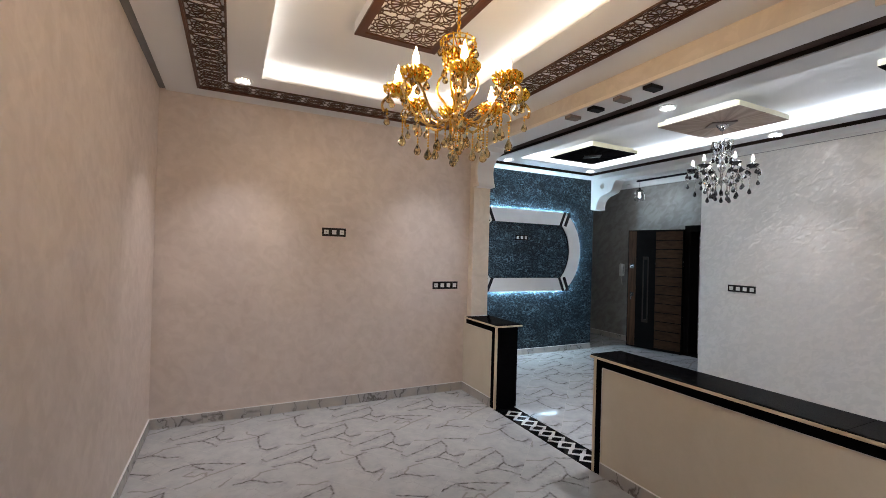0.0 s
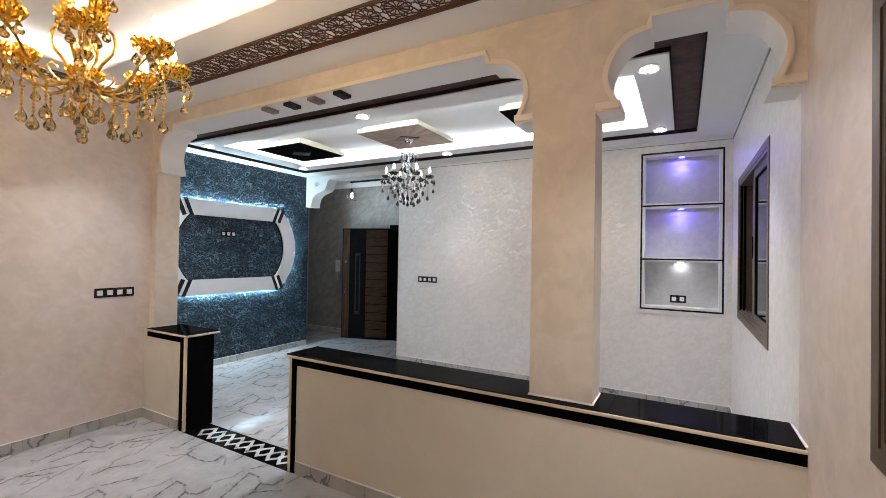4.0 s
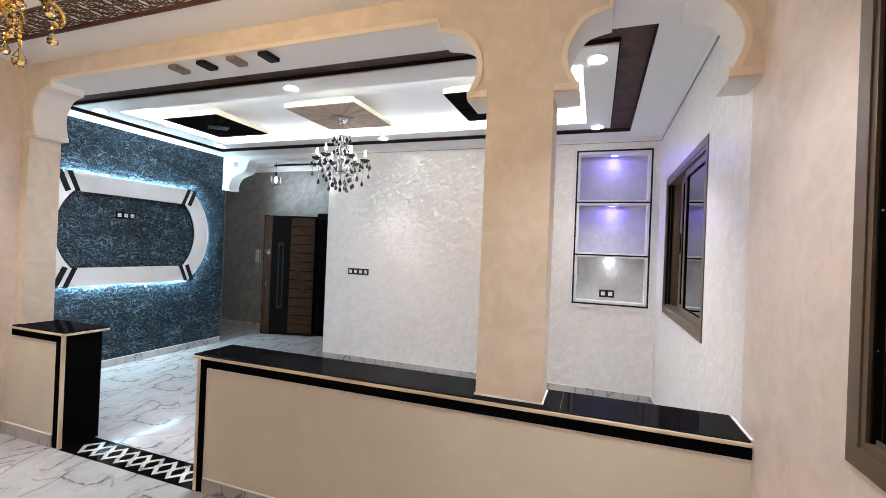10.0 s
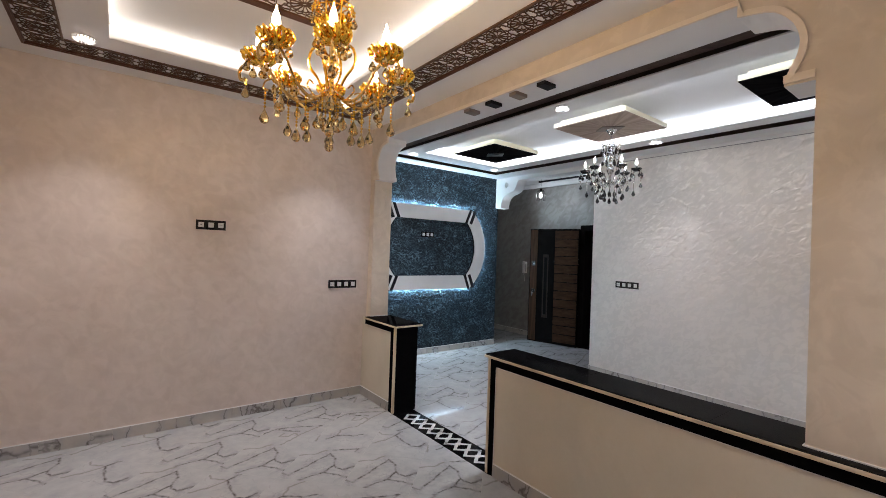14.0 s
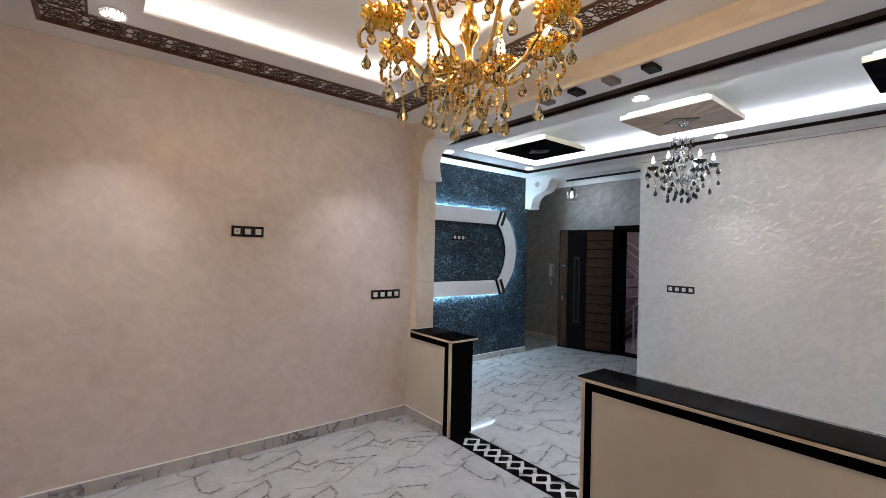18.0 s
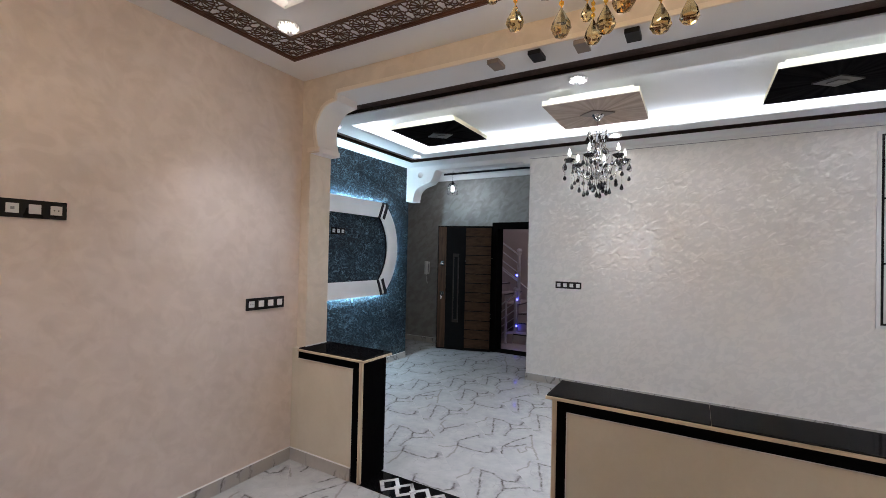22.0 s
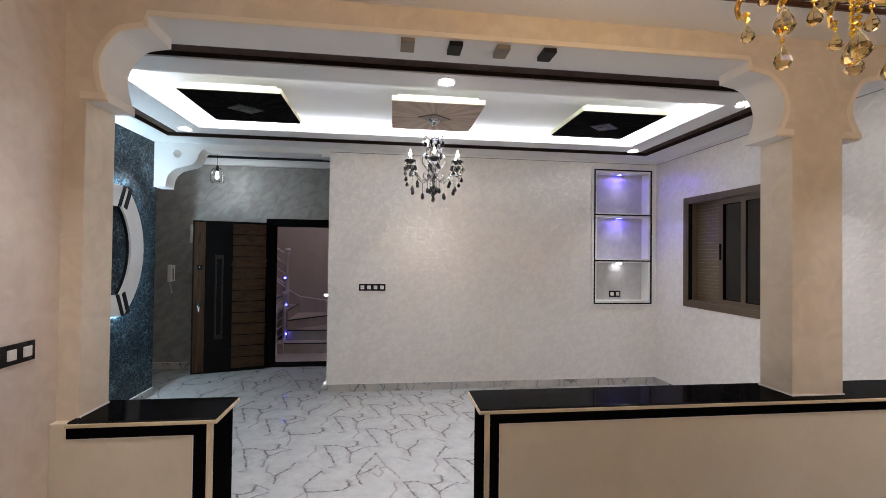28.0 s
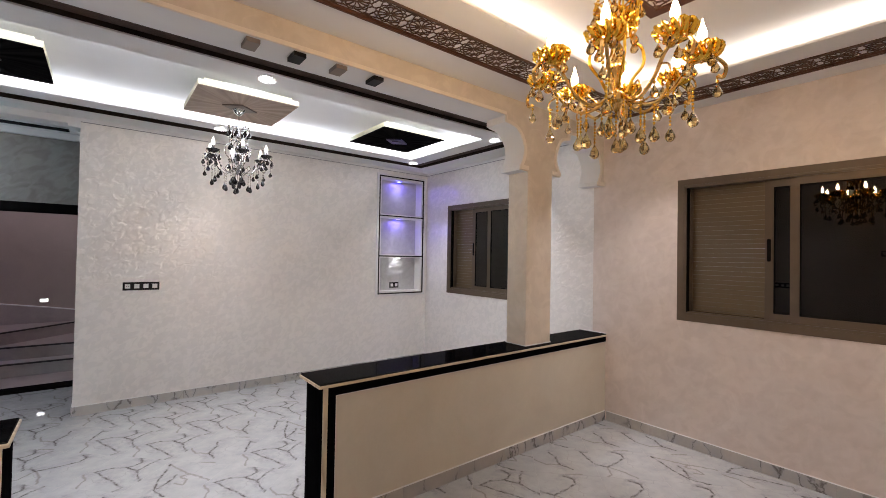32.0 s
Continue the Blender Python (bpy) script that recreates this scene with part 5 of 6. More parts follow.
def chandelier(x, y, hub, ceiling, arms, R, metal, metal2, drop, bead, bulb, label, phase=0.2, dish=None, thin=1.0):
    root = thing("chandelier", (x, y, hub), label, "chandelier")
    O = Vector((x, y, hub))
    # stem, hub and finial
    stem = [(0.006, -0.060), (0.016, -0.045), (0.020, -0.030), (0.040, -0.022), (0.046, -0.004), (0.032, 0.006), (0.014, 0.018), (0.012, 0.06), (0.020, 0.075), (0.034, 0.100), (0.036, 0.125),
            (0.022, 0.155), (0.012, 0.170), (0.013, 0.22), (0.024, 0.235), (0.026, 0.25), (0.012, 0.265), (0.010, 0.36)]
    part("stem", lathe(bmesh.new(), stem, 16, O), metal2, root, "turned metal stem", True)
    # crown: a cage of upright rods between two rings
    cr = bmesh.new()
    n6 = 8
    top, low = 0.365, 0.250
    for zz, rr in ((top, 0.082), (low, 0.070), (0.345, 0.080)):
        tube(cr, [O + Vector((rr * math.cos(2 * math.pi * k / 24), rr * math.sin(2 * math.pi * k / 24), zz)) for k in range(25)], 0.003, 5)
    for k in range(n6):
        a = 2 * math.pi * k / n6
        tube(cr, [O + Vector((0.082 * math.cos(a), 0.082 * math.sin(a), top)), O + Vector((0.070 * math.cos(a), 0.070 * math.sin(a), low))], 0.0035, 5)
        tube(cr, [O + Vector((0.012 * math.cos(a), 0.012 * math.sin(a), top - 0.03)), O + Vector((0.088 * math.cos(a), 0.088 * math.sin(a), top + 0.004))], 0.003, 5)
    part("crown", cr, metal, root, "open metal crown", True)
    short = strand_mesh("short_pendant", 2 if thin == 1.0 else 3, 0.0065, 0.015, 0.046, 0.0165, bead, drop)
    midl = strand_mesh("pendant", 6, 0.0060, 0.014, 0.060, 0.0205 * (0.3 + 0.7 * thin), bead, drop)
    long = strand_mesh("long_pendant", 8, 0.0060, 0.0135, 0.060, 0.0205 * (0.3 + 0.7 * thin), bead, drop)
    for k in range(n6):
        a = 2 * math.pi * (k + 0.5) / n6
        shared("pendant", short, root, O + Vector((0.086 * math.cos(a), 0.086 * math.sin(a), top - 0.006)))
    for k in range(6):
        a = 2 * math.pi * k / 6
        shared("pendant", midl, root, O + Vector((0.052 * math.cos(a), 0.052 * math.sin(a), -0.012)), a)
        shared("pendant", short, root, O + Vector((0.072 * math.cos(a + 0.5), 0.072 * math.sin(a + 0.5), low - 0.004)), a)
    shared("pendant", long, root, O + Vector((0, 0, -0.058)))
    # chain and canopy
    ch = bmesh.new()
    z, k = hub + 0.372, 0
    if dish:
        lathe(ch, [(0.0045, z + 0.03), (0.0045, ceiling - 0.04)], 8, (x, y, 0))
        z = ceiling
    while z < ceiling - 0.05:
        a, b = (0.008, 0.0) if k % 2 else (0.0, 0.008)
        tube(ch, [(x + a * math.cos(t), y + b * math.cos(t), z + 0.013 * math.sin(t)) for t in [2 * math.pi * q / 8 for q in range(9)]], 0.0030, 5)
        z, k = z + 0.021, k + 1
    part("chain", ch, metal, root)
    part("canopy", lathe(bmesh.new(), [(0.010, -0.052), (0.018, -0.046), (0.040, -0.024), (0.052, -0.006), (0.054, 0.0)], 20, (x, y, ceiling)), metal, root, "", True)
    # arms, with scrolls above them
    k = R / 0.36
    am = bmesh.new()
    line = [(0.03, 0, 0.0), (0.075 * k, 0, -0.035), (0.135 * k, 0, -0.045), (0.20 * k, 0, 0.0), (0.245 * k, 0, 0.062), (0.290 * k, 0, 0.088), (0.335 * k, 0, 0.080), (0.362 * k, 0, 0.048), (0.355 * k, 0, 0.012), (0.338 * k, 0, 0.020)]
    tube(am, curve(line, 4), 0.0066 * thin, 7)
    line = [(0.09 * k, 0, -0.036), (0.13 * k, 0, -0.010), (0.12 * k, 0, 0.018), (0.098 * k, 0, 0.010)]
    tube(am, curve(line, 4), 0.0036, 5)
    line = [(0.225 * k, 0, 0.035), (0.262 * k, 0, 0.020), (0.270 * k, 0, -0.010), (0.250 * k, 0, -0.016)]
    tube(am, curve(line, 4), 0.0034, 5)
    arm_me = mesh("arm", am, metal2, smooth=True)
    sc = bmesh.new()
    line = [(0.038, 0, 0.02), (0.062, 0, 0.07), (0.100, 0, 0.125), (0.094, 0, 0.185), (0.060, 0, 0.215), (0.050, 0, 0.250), (0.066, 0, 0.262)]
    tube(sc, curve(line, 4), 0.0058 * thin, 6)
    scroll_me = mesh("scroll", sc, metal, smooth=True)
    cup = dish_mesh(0.043, dish) if dish else cup_mesh(0.055, metal)
    cd = lathe(bmesh.new(), [(0.010, 0.0), (0.013, 0.006), (0.0115, 0.010), (0.0115, 0.052), (0.007, 0.054)], 10)
    candle_me = mesh("candle", cd, metal, smooth=True)
    bl = lathe(bmesh.new(), [(0.007, 0.052), (0.0115, 0.058), (0.0150, 0.069), (0.0146, 0.083), (0.0100, 0.101), (0.0042, 0.117), (0.0010, 0.134)], 12)
    if thin < 1:
        bmesh.ops.transform(bl, matrix=Matrix.Translation((0, 0, 0.0105)) @ Matrix.Scale(0.78, 4), verts=bl.verts[:])
    bulb_me = mesh("bulb", bl, bulb, smooth=True)
    if not dish:
        part("crown_cup", (lambda b: (b.from_mesh(cup), bmesh.ops.scale(b, vec=(1.15, 1.15, 1.25), verts=b.verts[:]), bmesh.ops.translate(b, vec=O + Vector((0, 0, 0.268)), verts=b.verts[:]), b)[-1])(bmesh.new()), metal, root, "ornate gold leaf cup", True)
    rc = 0.290 * k
    for i in range(arms):
        a = 2 * math.pi * i / arms + phase
        ca, sa = math.cos(a), math.sin(a)
        arm = shared("arm", arm_me, root, O, a)
        ROOTS[arm] = Vector()
        for nm, me, dz in (("drip_cup", cup, 0.094), ("candle", candle_me, 0.098), ("bulb", bulb_me, 0.098)):
            shared(nm, me, arm, (rc, 0, dz))
        if i % 2 == 0 or arms < 8:
            shared("scroll", scroll_me, root, O, a + math.pi / arms)
        shared("pendant", short, arm, (0.338 * k, 0, 0.014))
        for q in range(4):
            b = 2 * math.pi * q / 4 + 0.6
            shared("pendant", short, arm, (rc + 0.050 * math.cos(b), 0.050 * math.sin(b), 0.112))
        shared("pendant", midl, arm, (0.262 * k, 0, -0.014))
        shared("pendant", short, arm, (0.200 * k, 0, -0.004))
        shared("pendant", long if i % 2 else midl, arm, (0.135 * k, 0, -0.052))
    return root


chandelier(GOLD_X, GOLD_Y, 2.236, ZP - 0.001, 8, 0.354, M_GOLD, M_DGOLD, M_AMBER, M_GOLD, M_BULBW, "brass chandelier with amber crystal drops and lit candle bulbs", 0.4)
chandelier(SILV_X, SILV_Y, 2.335, PZ - 0.010, 6, 0.295, M_CHROME, M_CHROME, M_SMOKE, M_CLEARG, M_BULBC, "smoked chrome chandelier with grey crystal drops and lit bulbs", 0.45, M_SMOKE, 0.75)

# ---- entrance door, standing open ----
HX, HY = -2.272, 4.222
leaf = thing("entrance_door", (HX, HY, 0.0), "dark walnut and black entrance door standing wide open", "door")
leaf.rotation_euler = (0, 0, math.atan2(-0.245, -0.878))
ROOTS[leaf] = Vector()
LW = 0.915
part("leaf", bbox(0.0, LW, -0.03, 0.03, 0.008, 2.06, 0.003), M_DBLK, leaf, "black lacquered door leaf")
n = 13
for i in range(n):
    z0 = 0.045 + i * (2.035 - 0.045) / n
    part("plank", bbox(0.012, 0.432, 0.0305, 0.0385, z0 + 0.006, z0 + (2.035 - 0.045) / n - 0.006, 0.003), M_DWOOD, leaf)
part("lock_strip", bbox(0.765, 0.895, 0.0305, 0.0385, 0.03, 2.04, 0.0015), M_DWOODV, leaf, "walnut strip with two locks")
part("black_panel", bbox(0.438, 0.760, 0.0305, 0.0362, 0.03, 2.04, 0.001), M_DBLK, leaf)
pull = bmesh.new()
for a, b, c, d in ((0.545, 0.565, 0.46, 1.60), (0.625, 0.645, 0.46, 1.60), (0.565, 0.625, 1.545, 1.60), (0.565, 0.625, 0.46, 0.515)):
    box(pull, a, b, 0.0364, 0.046, c, d)
pull = part("pull", pull, M_PULL, leaf, "tall dark brown pull frame")
part("pull_slot", bbox(0.566, 0.624, 0.0364, 0.039, 0.516, 1.544), M_BLACK, pull, "black slot")
for z in (0.93, 1.43):
    lock = part("lock_plate", bbox(0.795, 0.860, 0.039, 0.045, z - 0.035, z + 0.035, 0.002), M_PLBLK, leaf, "black lock plate")
    cyl = lathe(bmesh.new(), [(0.0065, 0.0), (0.006, 0.010), (0.002, 0.011)], 12)
    bmesh.ops.rotate(cyl, verts=cyl.verts[:], cent=(0, 0, 0), matrix=Matrix.Rotation(radians(-90), 3, "X"))
    bmesh.ops.translate(cyl, verts=cyl.verts[:], vec=(0.828, 0.045, z + 0.005))
    part("cylinder", cyl, M_STEEL, lock, "steel lock cylinder", True)
key = bmesh.new()
box(key, 0.8265, 0.8295, 0.052, 0.078, 0.930, 0.940)
tube(key, [(0.828 + 0.014 * math.cos(t), 0.074, 0.905 + 0.016 * math.sin(t)) for t in [2 * math.pi * q / 12 for q in range(13)]], 0.0018, 5)
box(key, 0.820, 0.836, 0.072, 0.076, 0.845, 0.890)
part("keys", key, M_STEEL, leaf, "bunch of keys in the lock")
for z in (0.55, 0.62, 1.45, 1.52):
    part("bolt", bbox(-0.004, 0.004, 0.012, 0.024, z, z + 0.012), M_STEEL, leaf)
spy = bbox(0.424, 0.446, 0.036, 0.044, 1.470, 1.492, 0.004)
part("spyhole", spy, M_PLBLK, leaf)
df = bmesh.new()
for a, b, c, d in ((-2.30, -2.205, 0.0, 2.125), (-1.215, -1.12, 0.0, 2.125), (-2.205, -1.215, 2.025, 2.125)):
    box(df, a, b, YH - 0.035, YH + 0.205, c, d)
box(df, -2.205, -1.215, YH - 0.02, YH + 0.20, 0.0, 0.022)
solid("door_frame", df, M_DBLK, "black steel entrance door frame", "door frame")

# ---- intercom handset on the hall wall ----
ph = thing("intercom", (-3.565, YH, 1.33), "white intercom handset with a coiled cord on the wall", "intercom")
part("base", bbox(-3.605, -3.525, YH - 0.022, YH, 1.225, 1.445, 0.006), M_PLWHT, ph)
part("handset", bbox(-3.600, -3.554, YH - 0.062, YH - 0.022, 1.215, 1.455, 0.012), M_PLWHT, ph, "white handset")
part("keypad", bbox(-3.548, -3.530, YH - 0.025, YH - 0.0221, 1.25, 1.40), M_PLGRY, ph, "grey buttons")
cord = []
for i in range(100):
    t = i / 99
    cord.append((-3.577 + 0.006 * math.cos(i * 0.9) + 0.03 * math.sin(t * math.pi), YH - 0.035 + 0.006 * math.sin(i * 0.9), 1.215 - 0.155 * math.sin(t * math.pi)))
part("cord", tube(bmesh.new(), cord, 0.0032, 4), M_PLWHT, ph)
brk = thing("breaker_box", (-3.28, YH, 1.95), "small white plastic box beside the door", "switch box")
part("box", bbox(-3.325, -3.235, YH - 0.03, YH, 1.76, 2.02, 0.006), M_PLWHT, brk)

# ---- cage lantern in the hall ----
lx_, ly_, lz_ = -2.787, 3.77, 2.548
lan = thing("hall_lantern", (lx_, ly_, lz_), "black wire cage pendant lamp with a lit bulb", "pendant lamp")
part("cord", tube(bmesh.new(), [(lx_, ly_, lz_ + 0.20), (lx_, ly_, 3.02)], 0.003, 6), M_PLBLK, lan)
part("socket", lathe(bmesh.new(), [(0.018, 0.135), (0.020, 0.20), (0.008, 0.215)], 12, (lx_, ly_, lz_)), M_PLBLK, lan, "", True)
cage = bmesh.new()
for k in range(12):
    a = 2 * math.pi * k / 12
    tube(cage, [(lx_ + r * math.cos(a), ly_ + r * math.sin(a), lz_ + z) for r, z in ((0.078, 0.0), (0.080, 0.10), (0.070, 0.145), (0.045, 0.175), (0.018, 0.185))], 0.0022, 4)
for r, z in ((0.078, 0.0), (0.080, 0.09)):
    tube(cage, [(lx_ + r * math.cos(2 * math.pi * q / 24), ly_ + r * math.sin(2 * math.pi * q / 24), lz_ + z) for q in range(25)], 0.0026, 4)
part("cage", cage, M_PLBLK, lan, "black wire cage")
part("bulb", lathe(bmesh.new(), [(0.006, 0.045), (0.015, 0.053), (0.020, 0.072), (0.017, 0.095), (0.011, 0.122), (0.011, 0.136)], 14, (lx_, ly_, lz_)), M_BULBH, lan, "glowing bulb", True)

# ---- stairwell beyond the door ----
SX0, SX1, SY1 = -3.9, -0.6, 6.35
bm = bbox(SX0, SX1, YH + 0.2, SY1, -0.12, 0.0)
solid("floor_stairwell", bm, M_STAIR, "beige stone landing floor", "floor")
solid("wall_stair_back", bbox(SX0 - 0.2, SX1 + 0.2, SY1, SY1 + 0.2, -0.1, 3.6), M_HALL, "taupe painted stairwell wall", "wall")
solid("wall_stair_left", bbox(SX0 - 0.2, SX0, YH + 0.2, SY1, -0.1, 3.6), M_HALL, "taupe painted stairwell wall", "wall")
solid("wall_stair_right", bbox(SX1, SX1 + 0.2, YH + 0.2, SY1, -0.1, 3.6), M_HALL, "taupe painted stairwell wall", "wall")
solid("ceiling_stairwell", bbox(SX0 - 0.2, SX1 + 0.2, YH + 0.2, SY1 + 0.2, 3.4, 3.6), M_CEIL, "white stairwell ceiling", "ceiling")
solid("wall_stair_over_door", bbox(SX0 - 0.2, SX1 + 0.2, YH + 0.005, YH + 0.2, ZT, 3.6), M_HALL, "taupe painted stairwell wall", "wall")
stairs = thing("staircase", (-1.6, 5.4, 0.0), "beige stone winding staircase with dark nosings", "staircase", "", "structure")
PX, PY = -2.235, 5.40
flight = [((PX, 5.16), (SX1, 5.13), [(SX1, SY1), (PX, SY1)]), ((PX, 5.41), (SX1, 5.37), [(SX1, SY1), (PX, SY1)]),
          ((PX, PY), (-1.28, SY1), [(SX0, SY1), (SX0, 5.42), (PX - 0.001, 5.42)]), ((PX, PY + 0.02), (-2.255, SY1), [(SX0, SY1), (SX0, 5.42)])]
for i in range(4):
    e = -2.52 - 0.26 * i
    flight.append(((e, 5.42), (e, SY1), [(SX0, SY1), (SX0, 5.42)]))
for i, (a, b, rest) in enumerate(flight):
    z = 0.17 * (i + 1)
    part("step", prism(bmesh.new(), [a, b] + rest, "z", z - 0.17, z - 0.001), M_STAIR, stairs)
    a, b = Vector(a), Vector(b)
    nrm = Vector((b.y - a.y, a.x - b.x)).normalized() * 0.009
    p = [a + nrm, b + nrm, b - nrm, a - nrm]
    part("nosing", prism(bmesh.new(), [tuple(v) for v in p], "z", z - 0.020, z + 0.0008), M_NOSE, stairs, "dark step nosing")
rake = [(-3.5, 1.72), (-2.65, 1.11), (-2.456, 0.955), (-2.23, 0.815), (-1.65, 0.729), (-1.39, 0.685), (-0.62, 0.60)]
part("stringer", prism(bmesh.new(), [(-3.5, 0.0)] + rake + [(-0.62, 0.0)], "y", SY1 - 0.012, SY1 - 0.0005), M_STAIR, stairs, "stone stringer")
part("stringer_cap", tube(bmesh.new(), [(x, SY1 - 0.008, z) for x, z in rake], 0.011, 6), M_WHITE, stairs, "pale stringer moulding")
rail = thing("stair_railing", (-2.22, 5.1, 0.17), "polished steel stair railing with a ball newel", "railing")


def post(p, z0, z1, r, ball=True):
    ob = part("post", lathe(bmesh.new(), [(r * 1.5, z0), (r * 1.5, z0 + 0.03), (r, z0 + 0.04), (r, z1 - 0.04), (r * 1.35, z1 - 0.03), (r * 1.35, z1)], 12, (p[0], p[1], 0)), M_RAIL, rail, "", True)
    if ball:
        part("ball", lathe(bmesh.new(), [(0.008, 0), (r * 1.3, 0.012), (r * 1.75, 0.04), (r * 1.3, 0.068), (0.005, 0.08)], 12, (p[0], p[1], z1)), M_RAIL, ob, "steel ball", True)


post((-2.288, 5.385), 0.17, 0.92, 0.029)
post((-2.275, 5.50), 0.68, 1.65, 0.032)
post((-2.33, 5.02), 0.0, 0.76, 0.020, False)
for k in range(4):
    z = 1.60 - 0.17 * k
    part("bar", tube(bmesh.new(), [(-2.275, 5.50, z), (-3.4, 5.53, z + 0.74)], 0.018 if k == 0 else 0.012, 8), M_RAIL, rail)
for k in range(5):
    z = 0.86 - 0.14 * k
    reach = min(1.0, (z - 0.03) / 0.56)
    part("bar", tube(bmesh.new(), [(-2.288, 5.385, z), (-2.288 - 0.75 * reach, 5.385 - 0.05 * reach, z - 0.56 * reach)], 0.016 if k == 0 else 0.010, 8), M_RAIL, rail)
part("newel_block", bbox(-2.37, -2.237, 5.10, 5.46, 0.0, 0.17, 0.004), M_STAIR, stairs)
ws = thing("stair_light", (-1.735, SY1, 0.84), "small lit white step light on the stairwell wall", "wall light")
part("housing", bbox(-1.785, -1.685, SY1 - 0.02, SY1, 0.812, 0.868, 0.004), M_PLWHT, ws)
part("lens", bbox(-1.775, -1.695, SY1 - 0.0225, SY1 - 0.0203, 0.822, 0.858), M_LEDS, ws, "glowing lens")
for x, y, z in ((-2.315, 5.478, 1.215), (-2.268, 5.377, 0.77), (-2.268, 5.377, 0.28)):
    bl = thing("blue_led", (x, y, z), "tiny blue LED on the railing post", "lamp", "blue railing lights")
    part("lens", bbox(x - 0.012, x + 0.022, y - 0.012, y + 0.012, z - 0.016, z + 0.016, 0.005), M_LEDB, bl)
# Assumed lamp out of view, added to brighten the stairwell.
dome = thing("unseen_stair_lamp", (-1.5, 5.3, 3.4), "unseen white dome lamp added to light the stairwell", "ceiling lamp")
part("dome", lathe(bmesh.new(), [(0.02, -0.08), (0.09, -0.06), (0.13, -0.02), (0.135, 0.0)], 20, (-1.5, 5.3, 3.4)), M_STLAMP, dome, "", True)

# ---- threshold inlay between the salons ----
inlay = thing("threshold_inlay", (-0.69, 0.125, 0.0), "black and white diamond stone inlay in the doorway floor", "floor inlay", "", "structure")
part("black_ground", bbox(-1.374, -0.004, 0.004, 0.246, -0.010, 0.0), M_GRANITE, inlay, "black stone ground")
nd = 11
pw = 1.368 / nd
dm = bmesh.new()


def diamond(bm, cx, cy, a, b, w, z0, z1):
    o = [(cx - a, cy), (cx, cy - b), (cx + a, cy), (cx, cy + b)]
    i_ = [(cx - a + w * 1.3, cy), (cx, cy - b + w * 1.3), (cx + a - w * 1.3, cy), (cx, cy + b - w * 1.3)]
    for k in range(4):
        j = (k + 1) % 4
        prism(bm, [o[k], o[j], i_[j], i_[k]], "z", z0, z1)


diamond(dm, 0, 0, pw * 0.72, 0.098, 0.030, 0.0004, 0.0016)
dia = mesh("diamond", dm, M_TILE)
for i in range(nd):
    if 0 < i < nd - 1:
        shared("diamond", dia, inlay, (-1.373 + (i + 0.5) * pw, 0.125, 0.0008 * (i % 2)))

# ---- marble baseboards ----


def baseboard(name, p, q, inward, step=0.46, h=0.088, t=0.012):
    """Marble pieces along a wall from p to q; inward: the way into the room."""
    p, q, w = Vector(p), Vector(q), Vector(inward)
    root = thing(name, (*((p + q) / 2), 0.0), "low grey veined marble baseboard", "baseboard", "marble baseboards", "structure")
    way = (q - p).normalized()
    n = max(1, round((q - p).length / step))
    L = (q - p).length / n
    for i in range(n):
        a, b = p + way * (i * L + 0.0008), p + way * ((i + 1) * L - 0.0008)
        c = b + w * t
        m = (a + c) / 2
        bm = bbox(a.x - m.x, c.x - m.x, a.y - m.y, c.y - m.y, 0.0005, h)
        shared("marble_piece", mesh("marble_piece", bm, M_BASE), root, (m.x, m.y, 0))
    c = q + w * (t * 0.75)
    part("caulk", bbox(p.x, c.x, p.y, c.y, h, h + 0.005), M_WHITE, root, "white caulk line")


baseboard("baseboard", (XL, YB + 0.012), (XL, 0.02), (1, 0))
baseboard("baseboard", (XL, YB), (XR, YB), (0, 1))
baseboard("baseboard", (XR, YB + 0.012), (XR, -0.01), (-1, 0))
baseboard("baseboard", (0.030, 0.014), (XR - 0.012, 0.014), (0, -1))
baseboard("baseboard", (XL + 0.012, 0.014), (-1.446, 0.014), (0, -1))
baseboard("baseboard", (-1.265, YW), (XR - 0.012, YW), (0, -1))
baseboard("baseboard", (XR - 0.004, Y1), (XR - 0.004, YW), (-1, 0))
baseboard("baseboard", (XB, Y1), (XB, YW + 0.06), (1, 0))
baseboard("baseboard", (-4.4, YH), (-2.315, YH), (0, -1))
baseboard("baseboard", (-1.265, YW + 0.002), (-1.265, YW + 0.22), (-1, 0))

# ---- floor tiles, laid on the diagonal ----
bed = bmesh.new()
for x0, x1, y0, y1 in ((XL - 0.1, XR + 0.1, YB - 0.1, Y1), (XB - 0.1, XR + 0.1, Y1, YW + 0.1), (-4.6, -0.3, YW + 0.1, YH + 0.2)):
    box(bed, x0, x1, y0, y1, -0.12, -0.0006)
floor = solid("floor", bed, M_GROUT, "white marble tile floor with grey veins, laid diagonally", "floor")
TILE = 0.4632
H = TILE / 2 - 0.0010
sq = bmesh.new()
box(sq, -H, H, -H, H, -0.012, 0.0)
flats = [mesh("tile", sq.copy(), m) for m in M_PRINT]


def clip(poly, axis, limit, keep_less):
    out = []
    for i, p in enumerate(poly):
        q = poly[(i + 1) % len(poly)]
        pin, qin = ((p[axis] <= limit), (q[axis] <= limit)) if keep_less else ((p[axis] >= limit), (q[axis] >= limit))
        if pin:
            out.append(p)
        if pin != qin:
            t = (limit - p[axis]) / (q[axis] - p[axis])
            out.append((p[0] + (q[0] - p[0]) * t, p[1] + (q[1] - p[1]) * t))
    return out


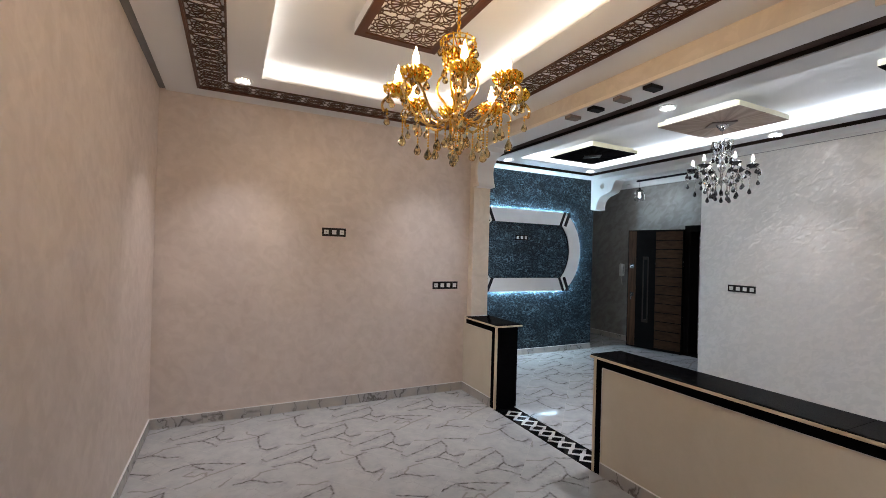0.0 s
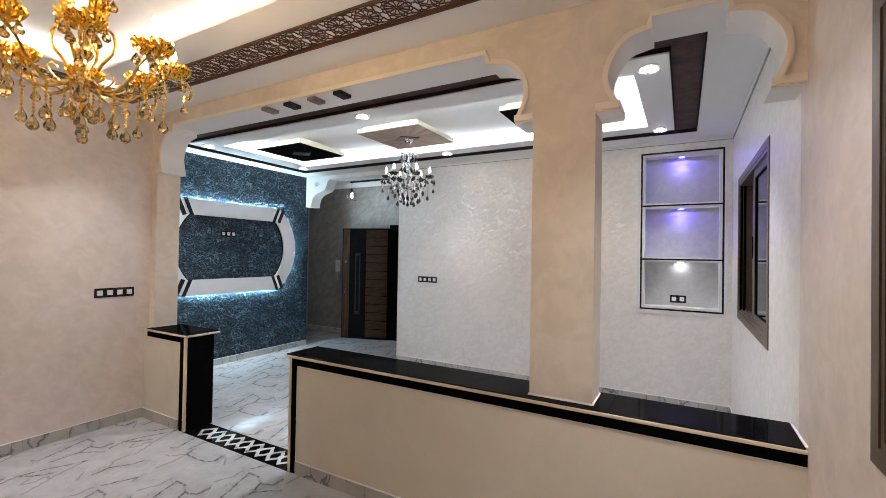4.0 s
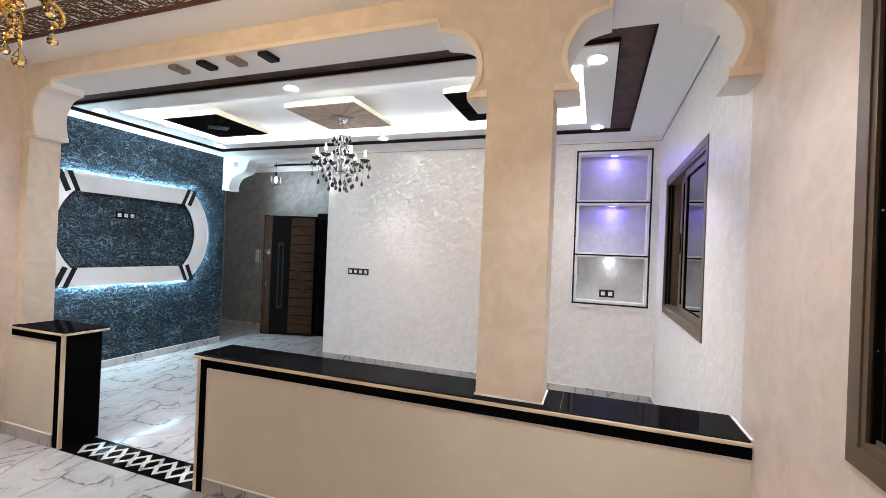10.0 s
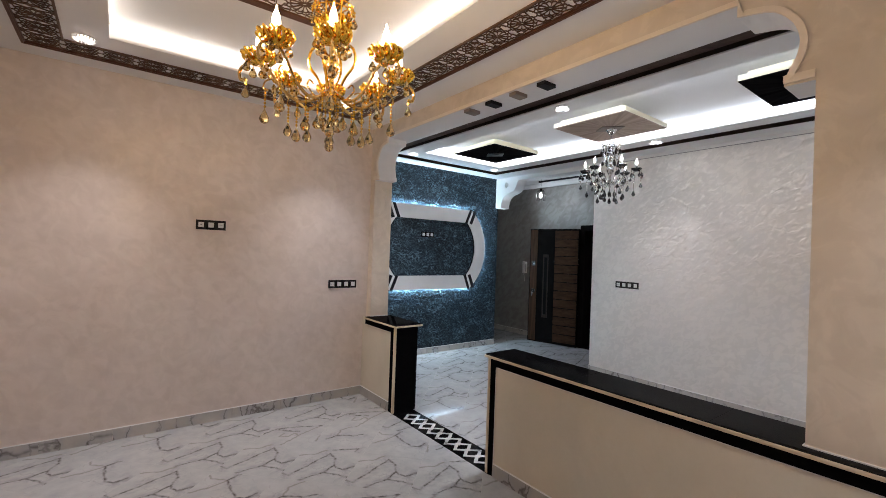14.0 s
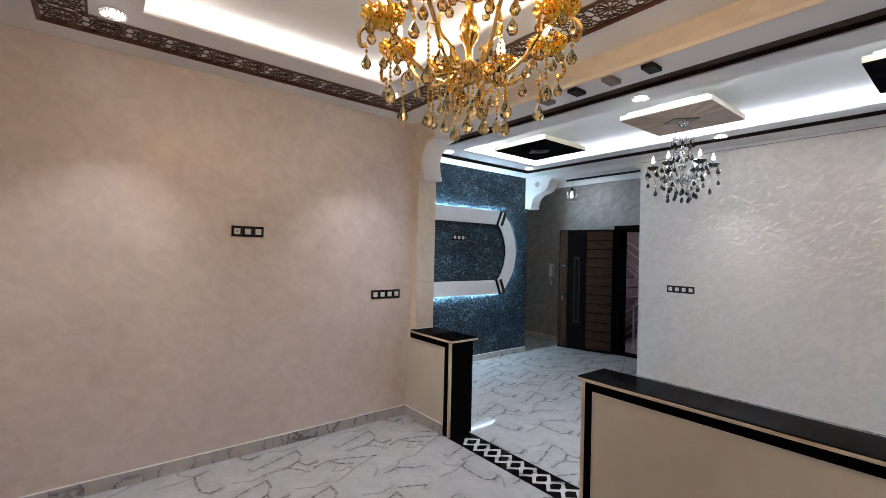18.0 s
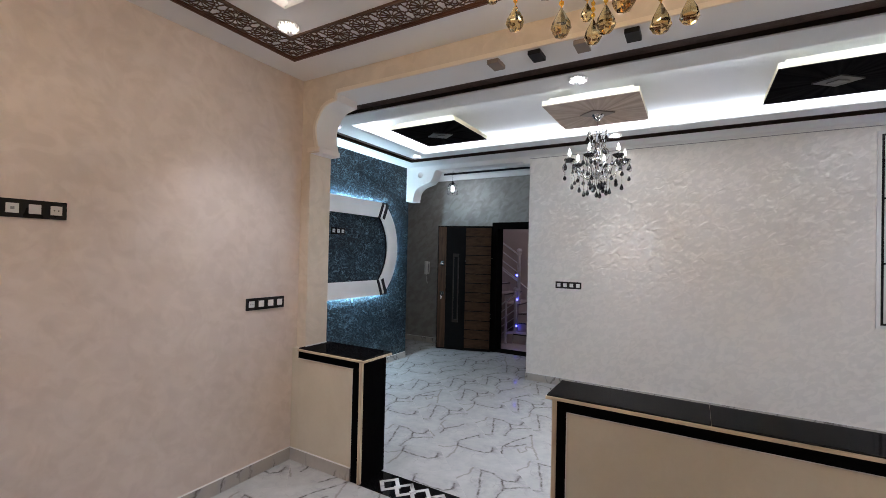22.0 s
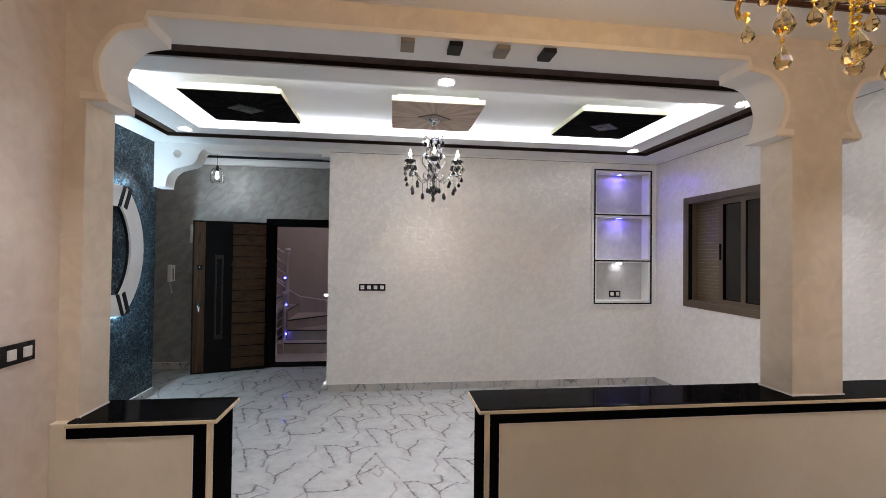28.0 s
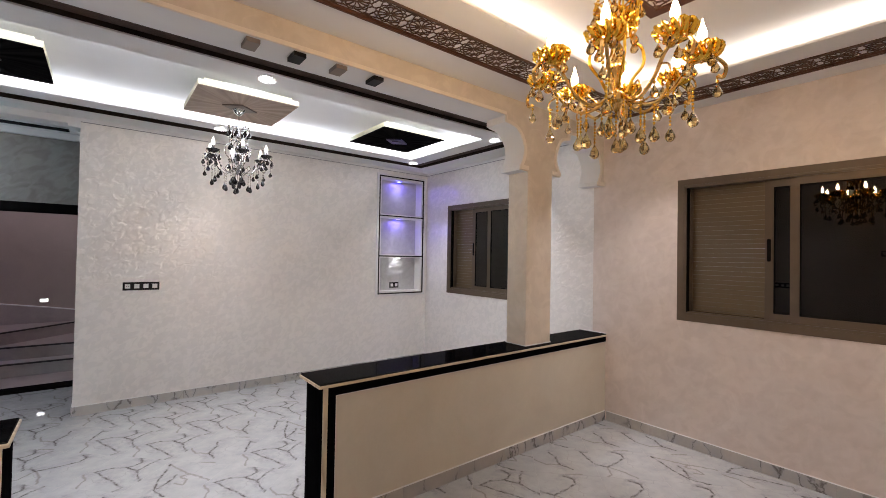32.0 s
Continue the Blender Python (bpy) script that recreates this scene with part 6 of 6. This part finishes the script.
def tiles(x0, x1, y0, y1, ox, oy, known={}):
    """Whole tiles share one mesh; those at an edge are cut. (ox, oy): a corner where four tiles meet."""
    c = math.sqrt(0.5)
    n = int((x1 - x0 + y1 - y0) / TILE) + 14
    for i in range(-n, n):
        for j in range(-n, n):
            u, v = (i + 0.5) * TILE, (j + 0.5) * TILE
            kind = known.get((i, j), int(4 * (math.sin(12.9 * i + 78.2 * j + ox) * 4375.5 % 1)))
            mx, my = ox + c * (u - v), oy + c * (u + v)
            if mx < x0 - 0.34 or mx > x1 + 0.34 or my < y0 - 0.34 or my > y1 + 0.34:
                continue
            poly = [(mx + c * (a - b) * H, my + c * (a + b) * H) for a, b in ((-1, -1), (1, -1), (1, 1), (-1, 1))]
            whole = all(x0 < p[0] < x1 and y0 < p[1] < y1 for p in poly)
            if whole:
                shared("tile", flats[kind], floor, (mx, my, 0), radians(45))
                continue
            for axis, limit, less in ((0, x0, False), (0, x1, True), (1, y0, False), (1, y1, True)):
                poly = clip(poly, axis, limit, less) if len(poly) > 2 else []
            if len(poly) < 3:
                continue
            rot = [(c * (p[0] - mx) + c * (p[1] - my), -c * (p[0] - mx) + c * (p[1] - my)) for p in poly]
            area2 = abs(sum(a[0] * b[1] - b[0] * a[1] for a, b in zip(rot, rot[1:] + rot[:1])))
            if area2 < 0.002:
                continue
            shared("tile", mesh("tile", prism(bmesh.new(), rot, "z", -0.012, 0.0), M_PRINT[kind]), floor, (mx, my, 0), radians(45))


FAR_KNOWN = {(2, 1): 0, (1, 1): 0, (2, 0): 0, (1, 0): 0, (0, 0): 0, (-1, 1): 0, (0, 3): 0, (1, 3): 0, (0, -1): 2, (-1, -1): 1, (1, -1): 3, (-1, 0): 3}
tiles(XL, XR, YB, 0.002, 0.860, -0.265, {(0, -1): 0})
tiles(-1.985, -1.38, 0.002, Y1, 0.860, -0.265)
tiles(XB, XR, 0.248, YW, -0.9375, 1.1925, FAR_KNOWN)
tiles(-4.4, -0.4, YW, YH + 0.0, -0.9375, 1.1925, FAR_KNOWN)
